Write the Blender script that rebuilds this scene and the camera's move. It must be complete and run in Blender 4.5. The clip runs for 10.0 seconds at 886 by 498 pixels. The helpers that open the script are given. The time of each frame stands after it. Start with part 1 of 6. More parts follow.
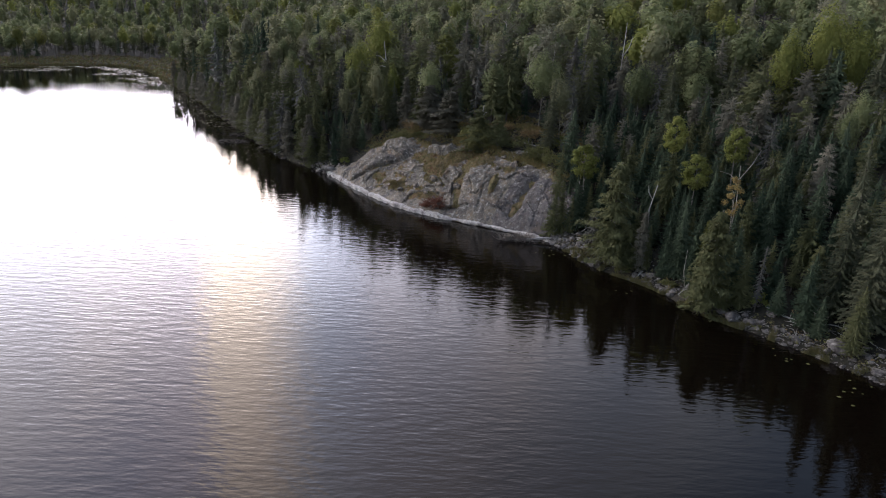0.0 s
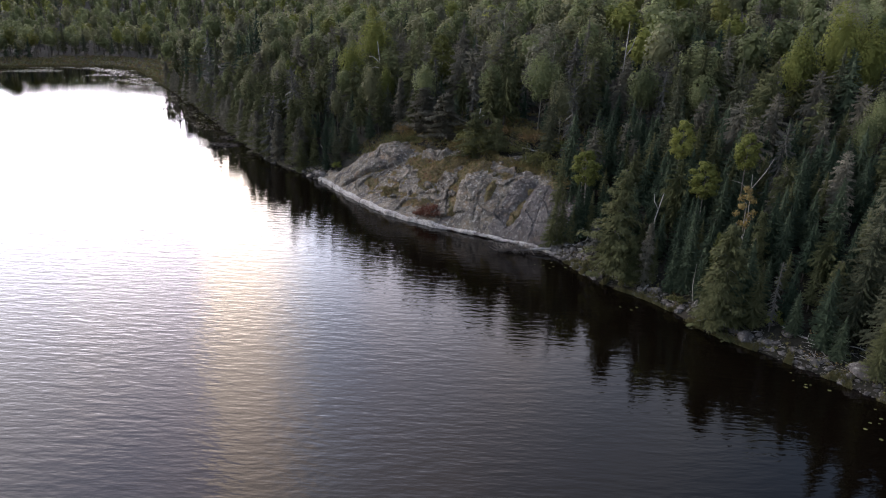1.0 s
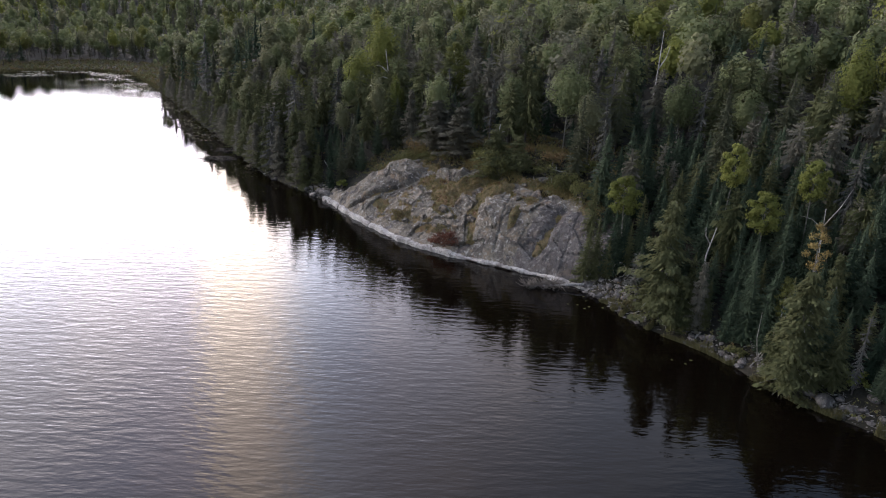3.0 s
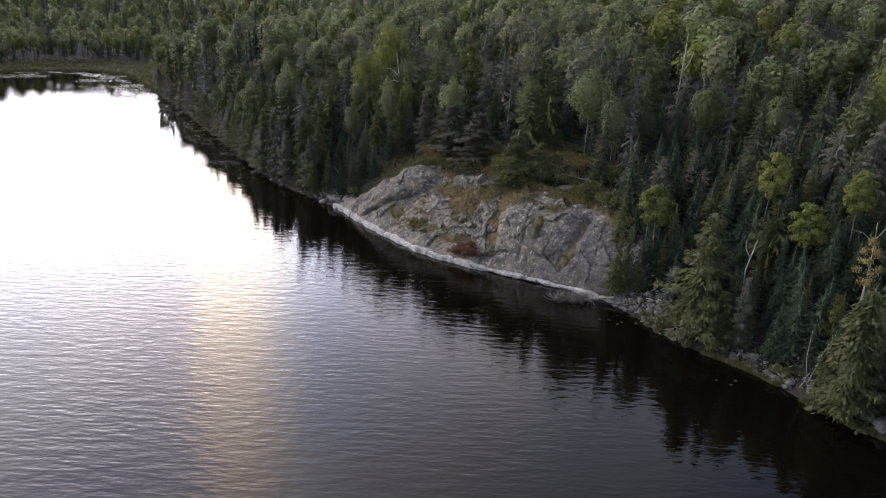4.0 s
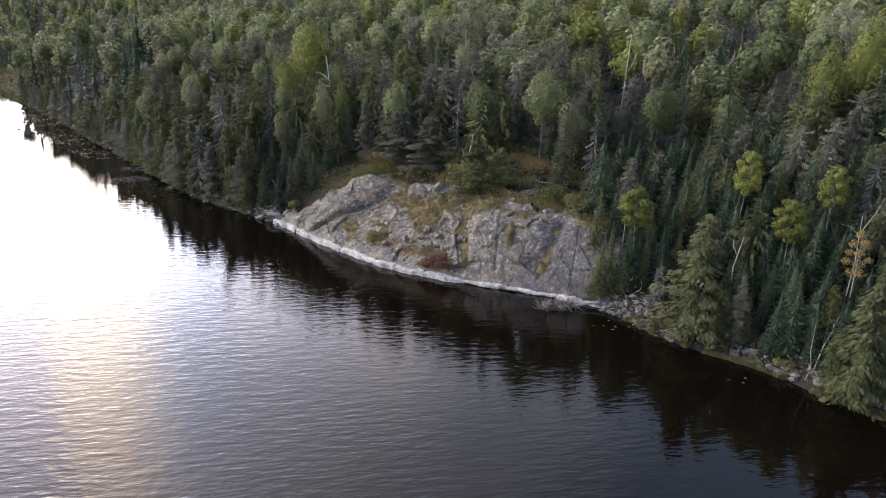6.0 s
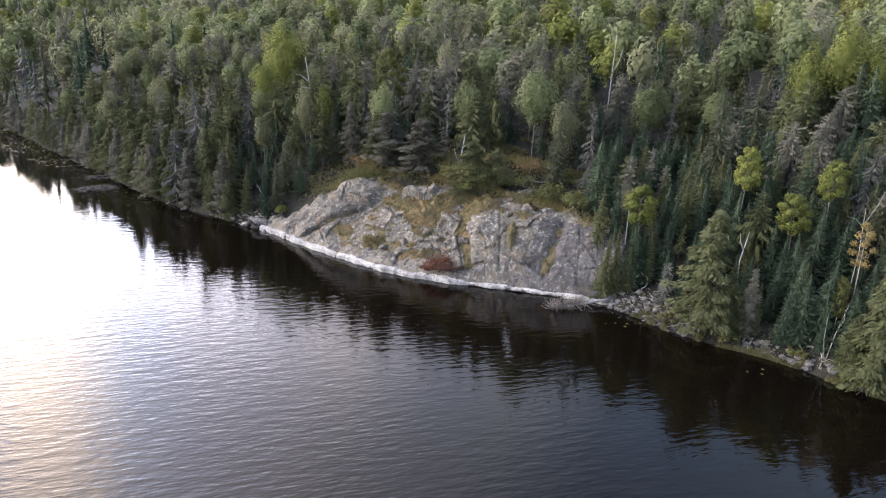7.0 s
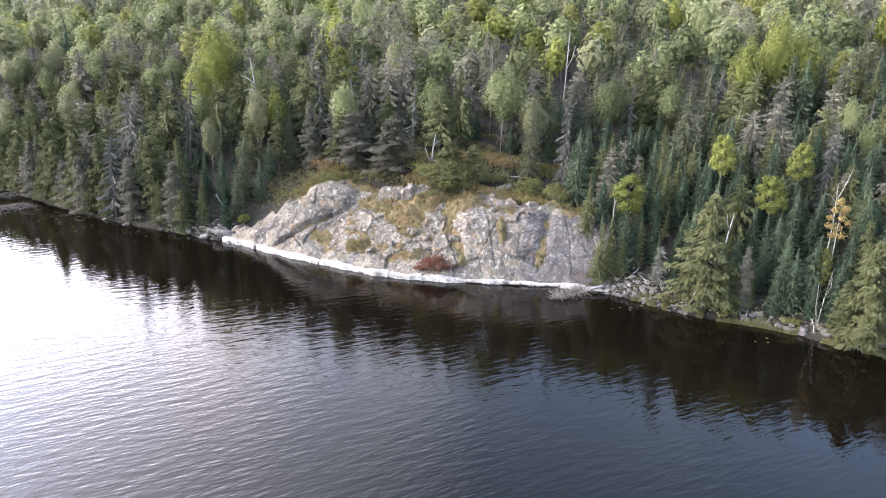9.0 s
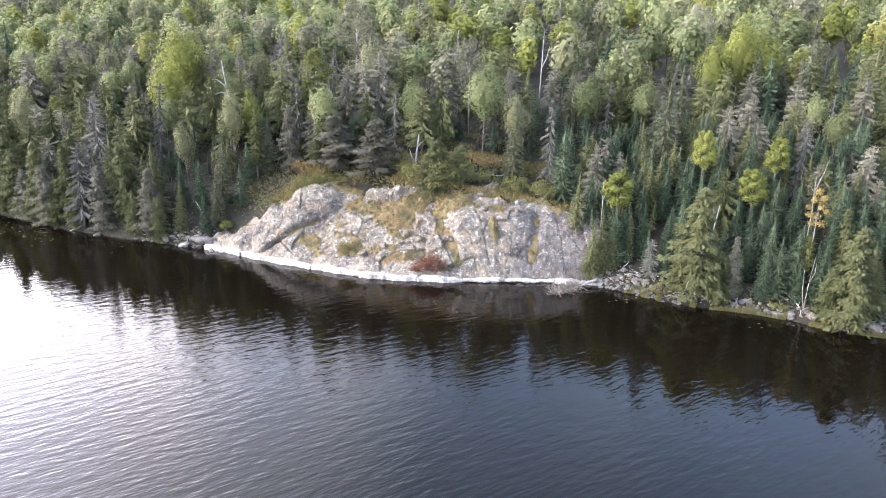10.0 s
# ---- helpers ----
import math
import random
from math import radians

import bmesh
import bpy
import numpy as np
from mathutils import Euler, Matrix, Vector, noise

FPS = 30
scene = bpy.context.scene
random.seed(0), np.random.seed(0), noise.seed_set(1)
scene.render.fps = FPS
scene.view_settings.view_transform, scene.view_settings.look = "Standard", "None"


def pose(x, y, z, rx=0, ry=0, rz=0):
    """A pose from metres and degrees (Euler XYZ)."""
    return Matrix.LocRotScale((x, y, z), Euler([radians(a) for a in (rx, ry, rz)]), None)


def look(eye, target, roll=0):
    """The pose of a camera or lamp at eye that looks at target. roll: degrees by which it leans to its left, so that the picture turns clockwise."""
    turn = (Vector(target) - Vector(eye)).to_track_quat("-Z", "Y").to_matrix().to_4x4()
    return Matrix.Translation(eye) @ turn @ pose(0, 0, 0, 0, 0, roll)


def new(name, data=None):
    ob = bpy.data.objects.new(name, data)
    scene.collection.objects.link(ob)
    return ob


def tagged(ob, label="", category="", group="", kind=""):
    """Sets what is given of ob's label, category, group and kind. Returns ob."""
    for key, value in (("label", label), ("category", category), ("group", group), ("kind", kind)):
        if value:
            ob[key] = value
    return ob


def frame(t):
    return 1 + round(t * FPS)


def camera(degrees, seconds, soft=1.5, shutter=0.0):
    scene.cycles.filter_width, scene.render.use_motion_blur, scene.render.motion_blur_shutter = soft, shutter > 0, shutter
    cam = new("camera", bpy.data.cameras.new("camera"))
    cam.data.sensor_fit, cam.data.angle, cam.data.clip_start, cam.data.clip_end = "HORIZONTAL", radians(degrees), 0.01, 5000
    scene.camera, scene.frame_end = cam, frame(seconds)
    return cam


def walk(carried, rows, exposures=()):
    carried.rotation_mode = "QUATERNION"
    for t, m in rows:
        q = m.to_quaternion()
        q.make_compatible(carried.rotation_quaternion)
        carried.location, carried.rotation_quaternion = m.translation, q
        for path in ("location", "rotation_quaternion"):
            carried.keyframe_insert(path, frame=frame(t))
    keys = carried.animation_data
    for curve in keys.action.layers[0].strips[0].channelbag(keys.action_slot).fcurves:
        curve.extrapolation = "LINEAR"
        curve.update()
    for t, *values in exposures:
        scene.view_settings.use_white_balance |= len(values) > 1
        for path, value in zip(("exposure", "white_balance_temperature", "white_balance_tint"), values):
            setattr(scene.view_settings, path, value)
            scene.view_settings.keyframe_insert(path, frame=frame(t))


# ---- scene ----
cam = camera(66.7, 10.0, soft=1.1)
PATH = [
    (0, (0.131, 0.596, 22.012), (0.151, 2.499, 21.396), 3.1),
    (0.5, (0.424, 2.505, 22.024), (0.446, 4.407, 21.407), 3.0),
    (1, (0.652, 4.552, 22.078), (0.674, 6.455, 21.461), 3.0),
    (1.5, (0.641, 6.701, 22.188), (0.666, 8.604, 21.574), 3.0),
    (2, (0.262, 8.783, 22.337), (0.288, 10.687, 21.725), 3.1),
    (2.5, (-0.513, 10.773, 22.524), (-0.486, 12.677, 21.914), 3.2),
    (3, (-1.568, 12.577, 22.682), (-1.541, 14.481, 22.072), 3.2),
    (3.2, (-2.096, 13.194, 22.701), (-2.068, 15.099, 22.091), 3.3),
    (4.3, (-5.578, 16.135, 22.875), (-5.497, 18.039, 22.267), 3.2),
    (4.5, (-6.358, 16.635, 22.887), (-6.233, 18.537, 22.281), 3.1),
    (5, (-8.586, 17.68, 22.908), (-8.346, 19.572, 22.307), 3.0),
    (5.5, (-10.989, 18.658, 22.918), (-10.661, 20.538, 22.319), 3.0),
    (7, (-18.618, 21.581, 22.67), (-18.063, 23.41, 22.081), 2.6),
    (7.5, (-21.309, 22.627, 22.568), (-20.669, 24.428, 21.982), 2.5),
    (8, (-23.972, 23.694, 22.413), (-23.25, 25.466, 21.83), 2.4),
    (8.5, (-26.659, 24.896, 22.227), (-25.852, 26.632, 21.648), 2.2),
    (9, (-29.3, 26.103, 22.117), (-28.405, 27.796, 21.54), 2.0),
    (9.5, (-31.834, 27.379, 22.103), (-30.857, 29.027, 21.528), 1.8),
    (10, (-34.232, 28.718, 22.129), (-33.18, 30.319, 21.555), 1.6),
]
EXPOSURES = [(0.0, -1.15), (3.2, -1.06), (4.5, -0.88), (5.5, -0.58), (7.0, 0.0), (8.5, 0.6), (10.0, 1.05)]
walk(cam, [(t, look(eye, target, roll)) for t, eye, target, roll in PATH], EXPOSURES)

# ---- sky and sun ----
SUN_AZ, SUN_EL = radians(-78), radians(18)      # azimuth from +y, to the right
GLOW_AZ = radians(-46)                          # the brightest part of the cloud
sun_dir = Vector((math.sin(SUN_AZ) * math.cos(SUN_EL), math.cos(SUN_AZ) * math.cos(SUN_EL), math.sin(SUN_EL)))


def build_sky():
    """A clear evening sky behind thin high cloud, which glows towards the hidden sun."""
    world = bpy.data.worlds.new("evening_sky")
    scene.world = world
    world.use_nodes = True
    n, l = world.node_tree.nodes, world.node_tree.links
    n.clear()
    sky = n.new("ShaderNodeTexSky")
    sky.sky_type = "NISHITA"
    sky.sun_disc = False
    sky.sun_elevation, sky.sun_rotation = SUN_EL, SUN_AZ
    sky.air_density, sky.dust_density, sky.ozone_density = 1.0, 1.0, 2.5
    way = n.new("ShaderNodeTexCoord").outputs["Generated"]
    dot = n.new("ShaderNodeVectorMath")
    dot.operation = "DOT_PRODUCT"
    l.new(way, dot.inputs[0])
    dot.inputs[1].default_value = (math.sin(GLOW_AZ) * 0.99, math.cos(GLOW_AZ) * 0.99, 0.139)
    to01 = n.new("ShaderNodeMapRange")
    to01.inputs["From Min"].default_value, to01.inputs["From Max"].default_value = -1, 1
    l.new(dot.outputs["Value"], to01.inputs["Value"])
    glow = n.new("ShaderNodeValToRGB")
    e = glow.color_ramp.elements
    stops = [(0.0, (0.045, 0.045, 0.046)), (0.181, (0.035, 0.04, 0.048)), (0.406, (0.036, 0.050, 0.074)), (0.522, (0.037, 0.050, 0.071)), (0.623, (0.050, 0.061, 0.081)), (0.726, (0.122, 0.127, 0.150)),
             (0.796, (0.236, 0.222, 0.238)), (0.861, (0.370, 0.350, 0.370)), (0.914, (0.465, 0.447, 0.475)), (0.967, (0.55, 0.53, 0.545)), (1.0, (0.57, 0.54, 0.555))]
    while len(e) < len(stops):
        e.new(0.5)
    for el, (p, c) in zip(e, stops):
        el.position, el.color = p, (*c, 1)
    l.new(to01.outputs[0], glow.inputs[0])
    # streaked cloud
    mp = n.new("ShaderNodeMapping")
    mp.inputs["Scale"].default_value = (1, 1, 0.45)
    mp.inputs["Location"].default_value = CLOUD_SHIFT
    l.new(way, mp.inputs["Vector"])
    cl = n.new("ShaderNodeTexNoise")
    cl.inputs["Scale"].default_value, cl.inputs["Detail"].default_value, cl.inputs["Roughness"].default_value = 3.2, 4, 0.5
    l.new(mp.outputs[0], cl.inputs["Vector"])
    tint = n.new("ShaderNodeValToRGB")
    t = tint.color_ramp.elements
    t.new(0.5)
    for el, (p, c) in zip(t, [(0.34, (0.72, 0.80, 0.94)), (0.50, (0.97, 0.98, 1.02)), (0.66, (1.28, 1.22, 1.14))]):
        el.position, el.color = p, (*c, 1)
    l.new(cl.outputs[0], tint.inputs[0])
    # a sunlit bank of cloud with a clearer gap beside it, as the lake mirrors them
    across = n.new("ShaderNodeVectorMath")
    across.operation = "DOT_PRODUCT"
    l.new(way, across.inputs[0])
    across.inputs[1].default_value = (math.cos(radians(15)), math.sin(radians(15)), 0)
    wob = n.new("ShaderNodeMath")
    wob.operation = "MULTIPLY_ADD"
    l.new(cl.outputs[0], wob.inputs[0])
    wob.inputs[1].default_value = 0.10
    l.new(across.outputs["Value"], wob.inputs[2])
    bank = n.new("ShaderNodeValToRGB")
    bank_stops = [(0.0, (1, 1, 1)), (0.47, (0.86, 0.84, 0.97)), (0.51, (1.30, 1.18, 1.06)), (0.555, (1.27, 1.15, 1.04)), (0.62, (0.88, 0.93, 1.03)), (0.70, (1.06, 1.0, 0.99)), (1.0, (1, 1, 1))]
    while len(bank.color_ramp.elements) < len(bank_stops):
        bank.color_ramp.elements.new(0.5)
    for el, (p, c) in zip(bank.color_ramp.elements, bank_stops):
        el.position, el.color = p, (*c, 1)
    spread = n.new("ShaderNodeMapRange")
    spread.inputs["From Min"].default_value, spread.inputs["From Max"].default_value = -0.95, 1.05
    spread.inputs["To Min"].default_value, spread.inputs["To Max"].default_value = -0.45, 1.55
    l.new(wob.outputs[0], spread.inputs["Value"])
    l.new(spread.outputs[0], bank.inputs[0])
    mul = n.new("ShaderNodeMix")
    mul.data_type, mul.blend_type = "RGBA", "MULTIPLY"
    mul.inputs[0].default_value = 1.0
    l.new(glow.outputs[0], mul.inputs[6])
    l.new(tint.outputs[0], mul.inputs[7])
    b1, b2 = n.new("ShaderNodeBackground"), n.new("ShaderNodeBackground")
    b1.inputs["Strength"].default_value, b2.inputs["Strength"].default_value = 0.05, CLOUD_LIGHT
    l.new(sky.outputs[0], b1.inputs["Color"])
    mul2 = n.new("ShaderNodeMix")
    mul2.data_type, mul2.blend_type = "RGBA", "MULTIPLY"
    mul2.inputs[0].default_value = 1.0
    l.new(mul.outputs[2], mul2.inputs[6])
    l.new(bank.outputs[0], mul2.inputs[7])
    # brighter low down; the unseen sky overhead is raised to light the tree tops
    part3 = n.new("ShaderNodeSeparateXYZ")
    l.new(way, part3.inputs[0])
    high = n.new("ShaderNodeValToRGB")
    high_stops = [(0.10, 0.80), (0.24, 0.74), (0.30, 0.62), (0.36, 0.47), (0.45, 0.34), (0.56, 0.28), (0.66, 0.25), (0.80, 0.38), (1.0, 0.72)]
    while len(high.color_ramp.elements) < len(high_stops):
        high.color_ramp.elements.new(0.5)
    for el, (p, c) in zip(high.color_ramp.elements, high_stops):
        el.position, el.color = p, (c, c, c, 1)
    l.new(part3.outputs["Z"], high.inputs[0])
    lift = n.new("ShaderNodeVectorMath")
    lift.operation = "SCALE"
    l.new(mul2.outputs[2], lift.inputs[0])
    l.new(high.outputs[0], lift.inputs["Scale"])
    l.new(lift.outputs[0], b2.inputs["Color"])
    add, out = n.new("ShaderNodeAddShader"), n.new("ShaderNodeOutputWorld")
    l.new(b1.outputs[0], add.inputs[0])
    l.new(b2.outputs[0], add.inputs[1])
    l.new(add.outputs[0], out.inputs[0])


CLOUD_SHIFT, CLOUD_LIGHT = (0.0, 0.0, 0.0), 42.0
build_sky()

sun_data = bpy.data.lights.new("sun", "SUN")
sun_data.energy, sun_data.angle, sun_data.color = 0.8, radians(20), (1.0, 0.86, 0.70)
sun = new("sun", sun_data)
sun.matrix_world = look((0, 0, 60), Vector((0, 0, 60)) - sun_dir)


# ---- materials ----
def material(name):
    m = bpy.data.materials.new(name)
    m.use_nodes = True
    n, l = m.node_tree.nodes, m.node_tree.links
    return m, n, l, n["Principled BSDF"]


def ramp(n, stops):
    r = n.new("ShaderNodeValToRGB")
    e = r.color_ramp.elements
    while len(e) < len(stops):
        e.new(0.5)
    for el, (p, c) in zip(e, stops):
        el.position, el.color = p, (*c, 1)
    return r


def noise_tex(n, l, scale, detail=4, rough=0.55, coord=None, stretch=None):
    t = n.new("ShaderNodeTexNoise")
    t.inputs["Scale"].default_value, t.inputs["Detail"].default_value, t.inputs["Roughness"].default_value = scale, detail, rough
    if coord is None:
        coord = n.new("ShaderNodeTexCoord").outputs["Object"]
    if stretch:
        mp = n.new("ShaderNodeMapping")
        mp.inputs["Scale"].default_value = stretch[0]
        mp.inputs["Rotation"].default_value = stretch[1]
        l.new(coord, mp.inputs["Vector"])
        coord = mp.outputs[0]
    l.new(coord, t.inputs["Vector"])
    return t


def mix_rgb(n, l, a, b, fac, blend="MIX"):
    m = n.new("ShaderNodeMix")
    m.data_type, m.blend_type = "RGBA", blend
    for sock, v in ((m.inputs[6], a), (m.inputs[7], b), (m.inputs[0], fac)):
        if hasattr(v, "links"):
            l.new(v, sock)
        elif isinstance(v, tuple):
            sock.default_value = (*v, 1)
        else:
            sock.default_value = v
    return m.outputs[2]


def bump(n, l, height, strength, distance, p):
    b = n.new("ShaderNodeBump")
    b.inputs["Strength"].default_value, b.inputs["Distance"].default_value = strength, distance
    l.new(height, b.inputs["Height"])
    l.new(b.outputs[0], p.inputs["Normal"])
    return b


def foliage(name, dark, light, through_light=0.0, gloss=0.55):
    """Leaves or needles: a colour for each tree and a jitter for each leaf."""
    m, n, l, p = material(name)
    info, geo = n.new("ShaderNodeObjectInfo"), n.new("ShaderNodeNewGeometry")
    r = ramp(n, [(0.0, dark), (1.0, light)])
    # each tree has its own tone: the object's random number, or the tone of a tree in a joined wood
    tone = n.new("ShaderNodeAttribute")
    tone.attribute_name = "tree_tone"
    both = n.new("ShaderNodeMath")
    both.operation = "ADD"
    l.new(info.outputs["Random"], both.inputs[0])
    l.new(tone.outputs["Fac"], both.inputs[1])
    own = n.new("ShaderNodeMath")
    own.operation = "FRACT"
    l.new(both.outputs[0], own.inputs[0])
    half = n.new("ShaderNodeMath")
    half.operation = "MULTIPLY"
    l.new(own.outputs[0], half.inputs[0])
    half.inputs[1].default_value = 0.72
    mx = n.new("ShaderNodeMath")
    mx.operation = "MULTIPLY_ADD"
    l.new(geo.outputs["Random Per Island"], mx.inputs[0])
    mx.inputs[1].default_value = 0.28
    l.new(half.outputs[0], mx.inputs[2])
    l.new(mx.outputs[0], r.inputs[0])
    l.new(r.outputs[0], p.inputs["Base Color"])
    p.inputs["Roughness"].default_value = gloss
    p.inputs["Specular IOR Level"].default_value = 0.04
    if through_light:
        t = n.new("ShaderNodeBsdfTranslucent")
        l.new(r.outputs[0], t.inputs["Color"])
        s = n.new("ShaderNodeMixShader")
        s.inputs[0].default_value = through_light
        l.new(p.outputs[0], s.inputs[1])
        l.new(t.outputs[0], s.inputs[2])
        l.new(s.outputs[0], n["Material Output"].inputs[0])
    return m


def bark(name, dark, light, scale=6.0):
    m, n, l, p = material(name)
    t = noise_tex(n, l, scale, 5, 0.65, None, ((1, 1, 0.3), (0, 0, 0)))
    r = ramp(n, [(0.35, dark), (0.65, light)])
    l.new(t.outputs[0], r.inputs[0])
    l.new(r.outputs[0], p.inputs["Base Color"])
    p.inputs["Roughness"].default_value = 0.9
    bump(n, l, t.outputs[0], 0.6, 0.03, p)
    return m


M_SPRUCE = foliage("spruce_needles", (0.050, 0.059, 0.037), (0.148, 0.153, 0.094), 0.35)
M_FIR = foliage("fir_needles", (0.031, 0.049, 0.031), (0.092, 0.118, 0.071), 0.25)
M_OLIVE = foliage("old_spruce_needles", (0.066, 0.075, 0.034), (0.160, 0.165, 0.080), 0.35)
M_BROWN = foliage("browning_needles", (0.098, 0.094, 0.070), (0.220, 0.205, 0.158), 0.35)
M_ASPEN = foliage("aspen_leaves", (0.080, 0.098, 0.046), (0.265, 0.290, 0.142), 0.45)
M_BIRCH = foliage("birch_leaves", (0.092, 0.098, 0.054), (0.275, 0.274, 0.155), 0.45)
M_LIME = foliage("poplar_leaves", (0.092, 0.108, 0.030), (0.240, 0.255, 0.075), 0.45)
M_GOLD = foliage("autumn_leaves", (0.105, 0.116, 0.036), (0.230, 0.224, 0.076), 0.4)
M_ORANGE = foliage("orange_leaves", (0.180, 0.145, 0.055), (0.320, 0.240, 0.100), 0.3)
M_PALE = foliage("thin_grey_leaves", (0.100, 0.102, 0.068), (0.255, 0.248, 0.170), 0.4)
M_LICHEN = foliage("beard_lichen", (0.062, 0.063, 0.054), (0.140, 0.138, 0.120), 0.2)
M_GRASS = foliage("dry_grass", (0.130, 0.105, 0.046), (0.330, 0.262, 0.118), 0.2)
M_SEDGE = foliage("shore_sedge", (0.065, 0.066, 0.030), (0.185, 0.165, 0.078), 0.2)
M_SHRUB = foliage("low_shrub_leaves", (0.082, 0.086, 0.033), (0.215, 0.204, 0.080), 0.2)
M_RUST = foliage("rusty_shrub_leaves", (0.115, 0.082, 0.042), (0.270, 0.190, 0.092), 0.2)
M_RED = foliage("red_shrub_leaves", (0.100, 0.042, 0.028), (0.210, 0.100, 0.065), 0.2)
M_LILY = foliage("lily_leaves", (0.045, 0.055, 0.020), (0.170, 0.165, 0.065), 0.0, 0.35)
M_WEED = foliage("floating_weed", (0.020, 0.017, 0.010), (0.085, 0.072, 0.042))
M_BARK = bark("conifer_bark", (0.050, 0.042, 0.035), (0.150, 0.130, 0.110))
M_WHITE_BARK = bark("birch_bark", (0.130, 0.118, 0.100), (0.430, 0.410, 0.365), 3.0)
M_GREY_BARK = bark("aspen_bark", (0.090, 0.082, 0.070), (0.260, 0.245, 0.215), 3.0)
M_DRIFT = bark("weathered_brown_wood", (0.095, 0.080, 0.066), (0.250, 0.215, 0.180))
M_DEAD = bark("grey_dead_wood", (0.200, 0.185, 0.170), (0.460, 0.440, 0.410))


def water_material():
    m, n, l, p = material("lake_water")
    p.inputs["Base Color"].default_value = (0.0032, 0.0021, 0.0013, 1)
    p.inputs["Roughness"].default_value = 0.018
    p.inputs["IOR"].default_value = 1.38
    co = n.new("ShaderNodeTexCoord").outputs["Object"]
    a = noise_tex(n, l, 1.5, 2, 0.45, co, ((0.34, 1.2, 1), (0, 0, radians(-14))))
    b = noise_tex(n, l, 3.3, 2, 0.45, co, ((0.42, 1.2, 1), (0, 0, radians(10))))
    c = noise_tex(n, l, 0.05, 2, 0.5, co)
    s = n.new("ShaderNodeMath")
    s.operation = "MULTIPLY_ADD"
    l.new(b.outputs[0], s.inputs[0])
    s.inputs[1].default_value = 0.45
    l.new(a.outputs[0], s.inputs[2])
    k = n.new("ShaderNodeMath")
    k.operation = "MULTIPLY"
    l.new(s.outputs[0], k.inputs[0])
    l.new(c.outputs[0], k.inputs[1])
    # calmer in the lee of the wooded bank
    lee = n.new("ShaderNodeVectorMath")
    lee.operation = "DOT_PRODUCT"
    l.new(co, lee.inputs[0])
    lee.inputs[1].default_value = (0.90, 0.44, 0)
    calm = n.new("ShaderNodeMapRange")
    calm.interpolation_type = "SMOOTHSTEP"
    for key, v in (("From Min", 6), ("From Max", 36), ("To Min", 1.0), ("To Max", 0.5)):
        calm.inputs[key].default_value = v
    l.new(lee.outputs["Value"], calm.inputs["Value"])
    k2 = n.new("ShaderNodeMath")
    k2.operation = "MULTIPLY"
    l.new(k.outputs[0], k2.inputs[0])
    l.new(calm.outputs[0], k2.inputs[1])
    # and smoother towards the sheltered end
    split = n.new("ShaderNodeSeparateXYZ")
    l.new(co, split.inputs[0])
    end = n.new("ShaderNodeMapRange")
    end.interpolation_type = "SMOOTHSTEP"
    for key, v in (("From Min", 70), ("From Max", 150), ("To Min", 1.0), ("To Max", 0.2)):
        end.inputs[key].default_value = v
    l.new(split.outputs["Y"], end.inputs["Value"])
    k3 = n.new("ShaderNodeMath")
    k3.operation = "MULTIPLY"
    l.new(k2.outputs[0], k3.inputs[0])
    l.new(end.outputs[0], k3.inputs[1])
    bump(n, l, k3.outputs[0], 1.0, 0.072, p)
    return m


def soil_material():
    m, n, l, p = material("forest_floor")
    a = noise_tex(n, l, 0.22, 6, 0.6)
    b = noise_tex(n, l, 3.0, 6, 0.7)
    r = ramp(n, [(0.3, (0.008, 0.008, 0.004)), (0.5, (0.014, 0.013, 0.007)), (0.72, (0.034, 0.027, 0.018))])
    l.new(a.outputs[0], r.inputs[0])
    r2 = ramp(n, [(0.3, (0.5, 0.5, 0.45)), (0.7, (1.6, 1.5, 1.3))])
    l.new(b.outputs[0], r2.inputs[0])
    col = mix_rgb(n, l, r.outputs[0], r2.outputs[0], 1.0, "MULTIPLY")
    l.new(col, p.inputs["Base Color"])
    p.inputs["Roughness"].default_value = 0.95
    bump(n, l, b.outputs[0], 0.8, 0.15, p)
    return m


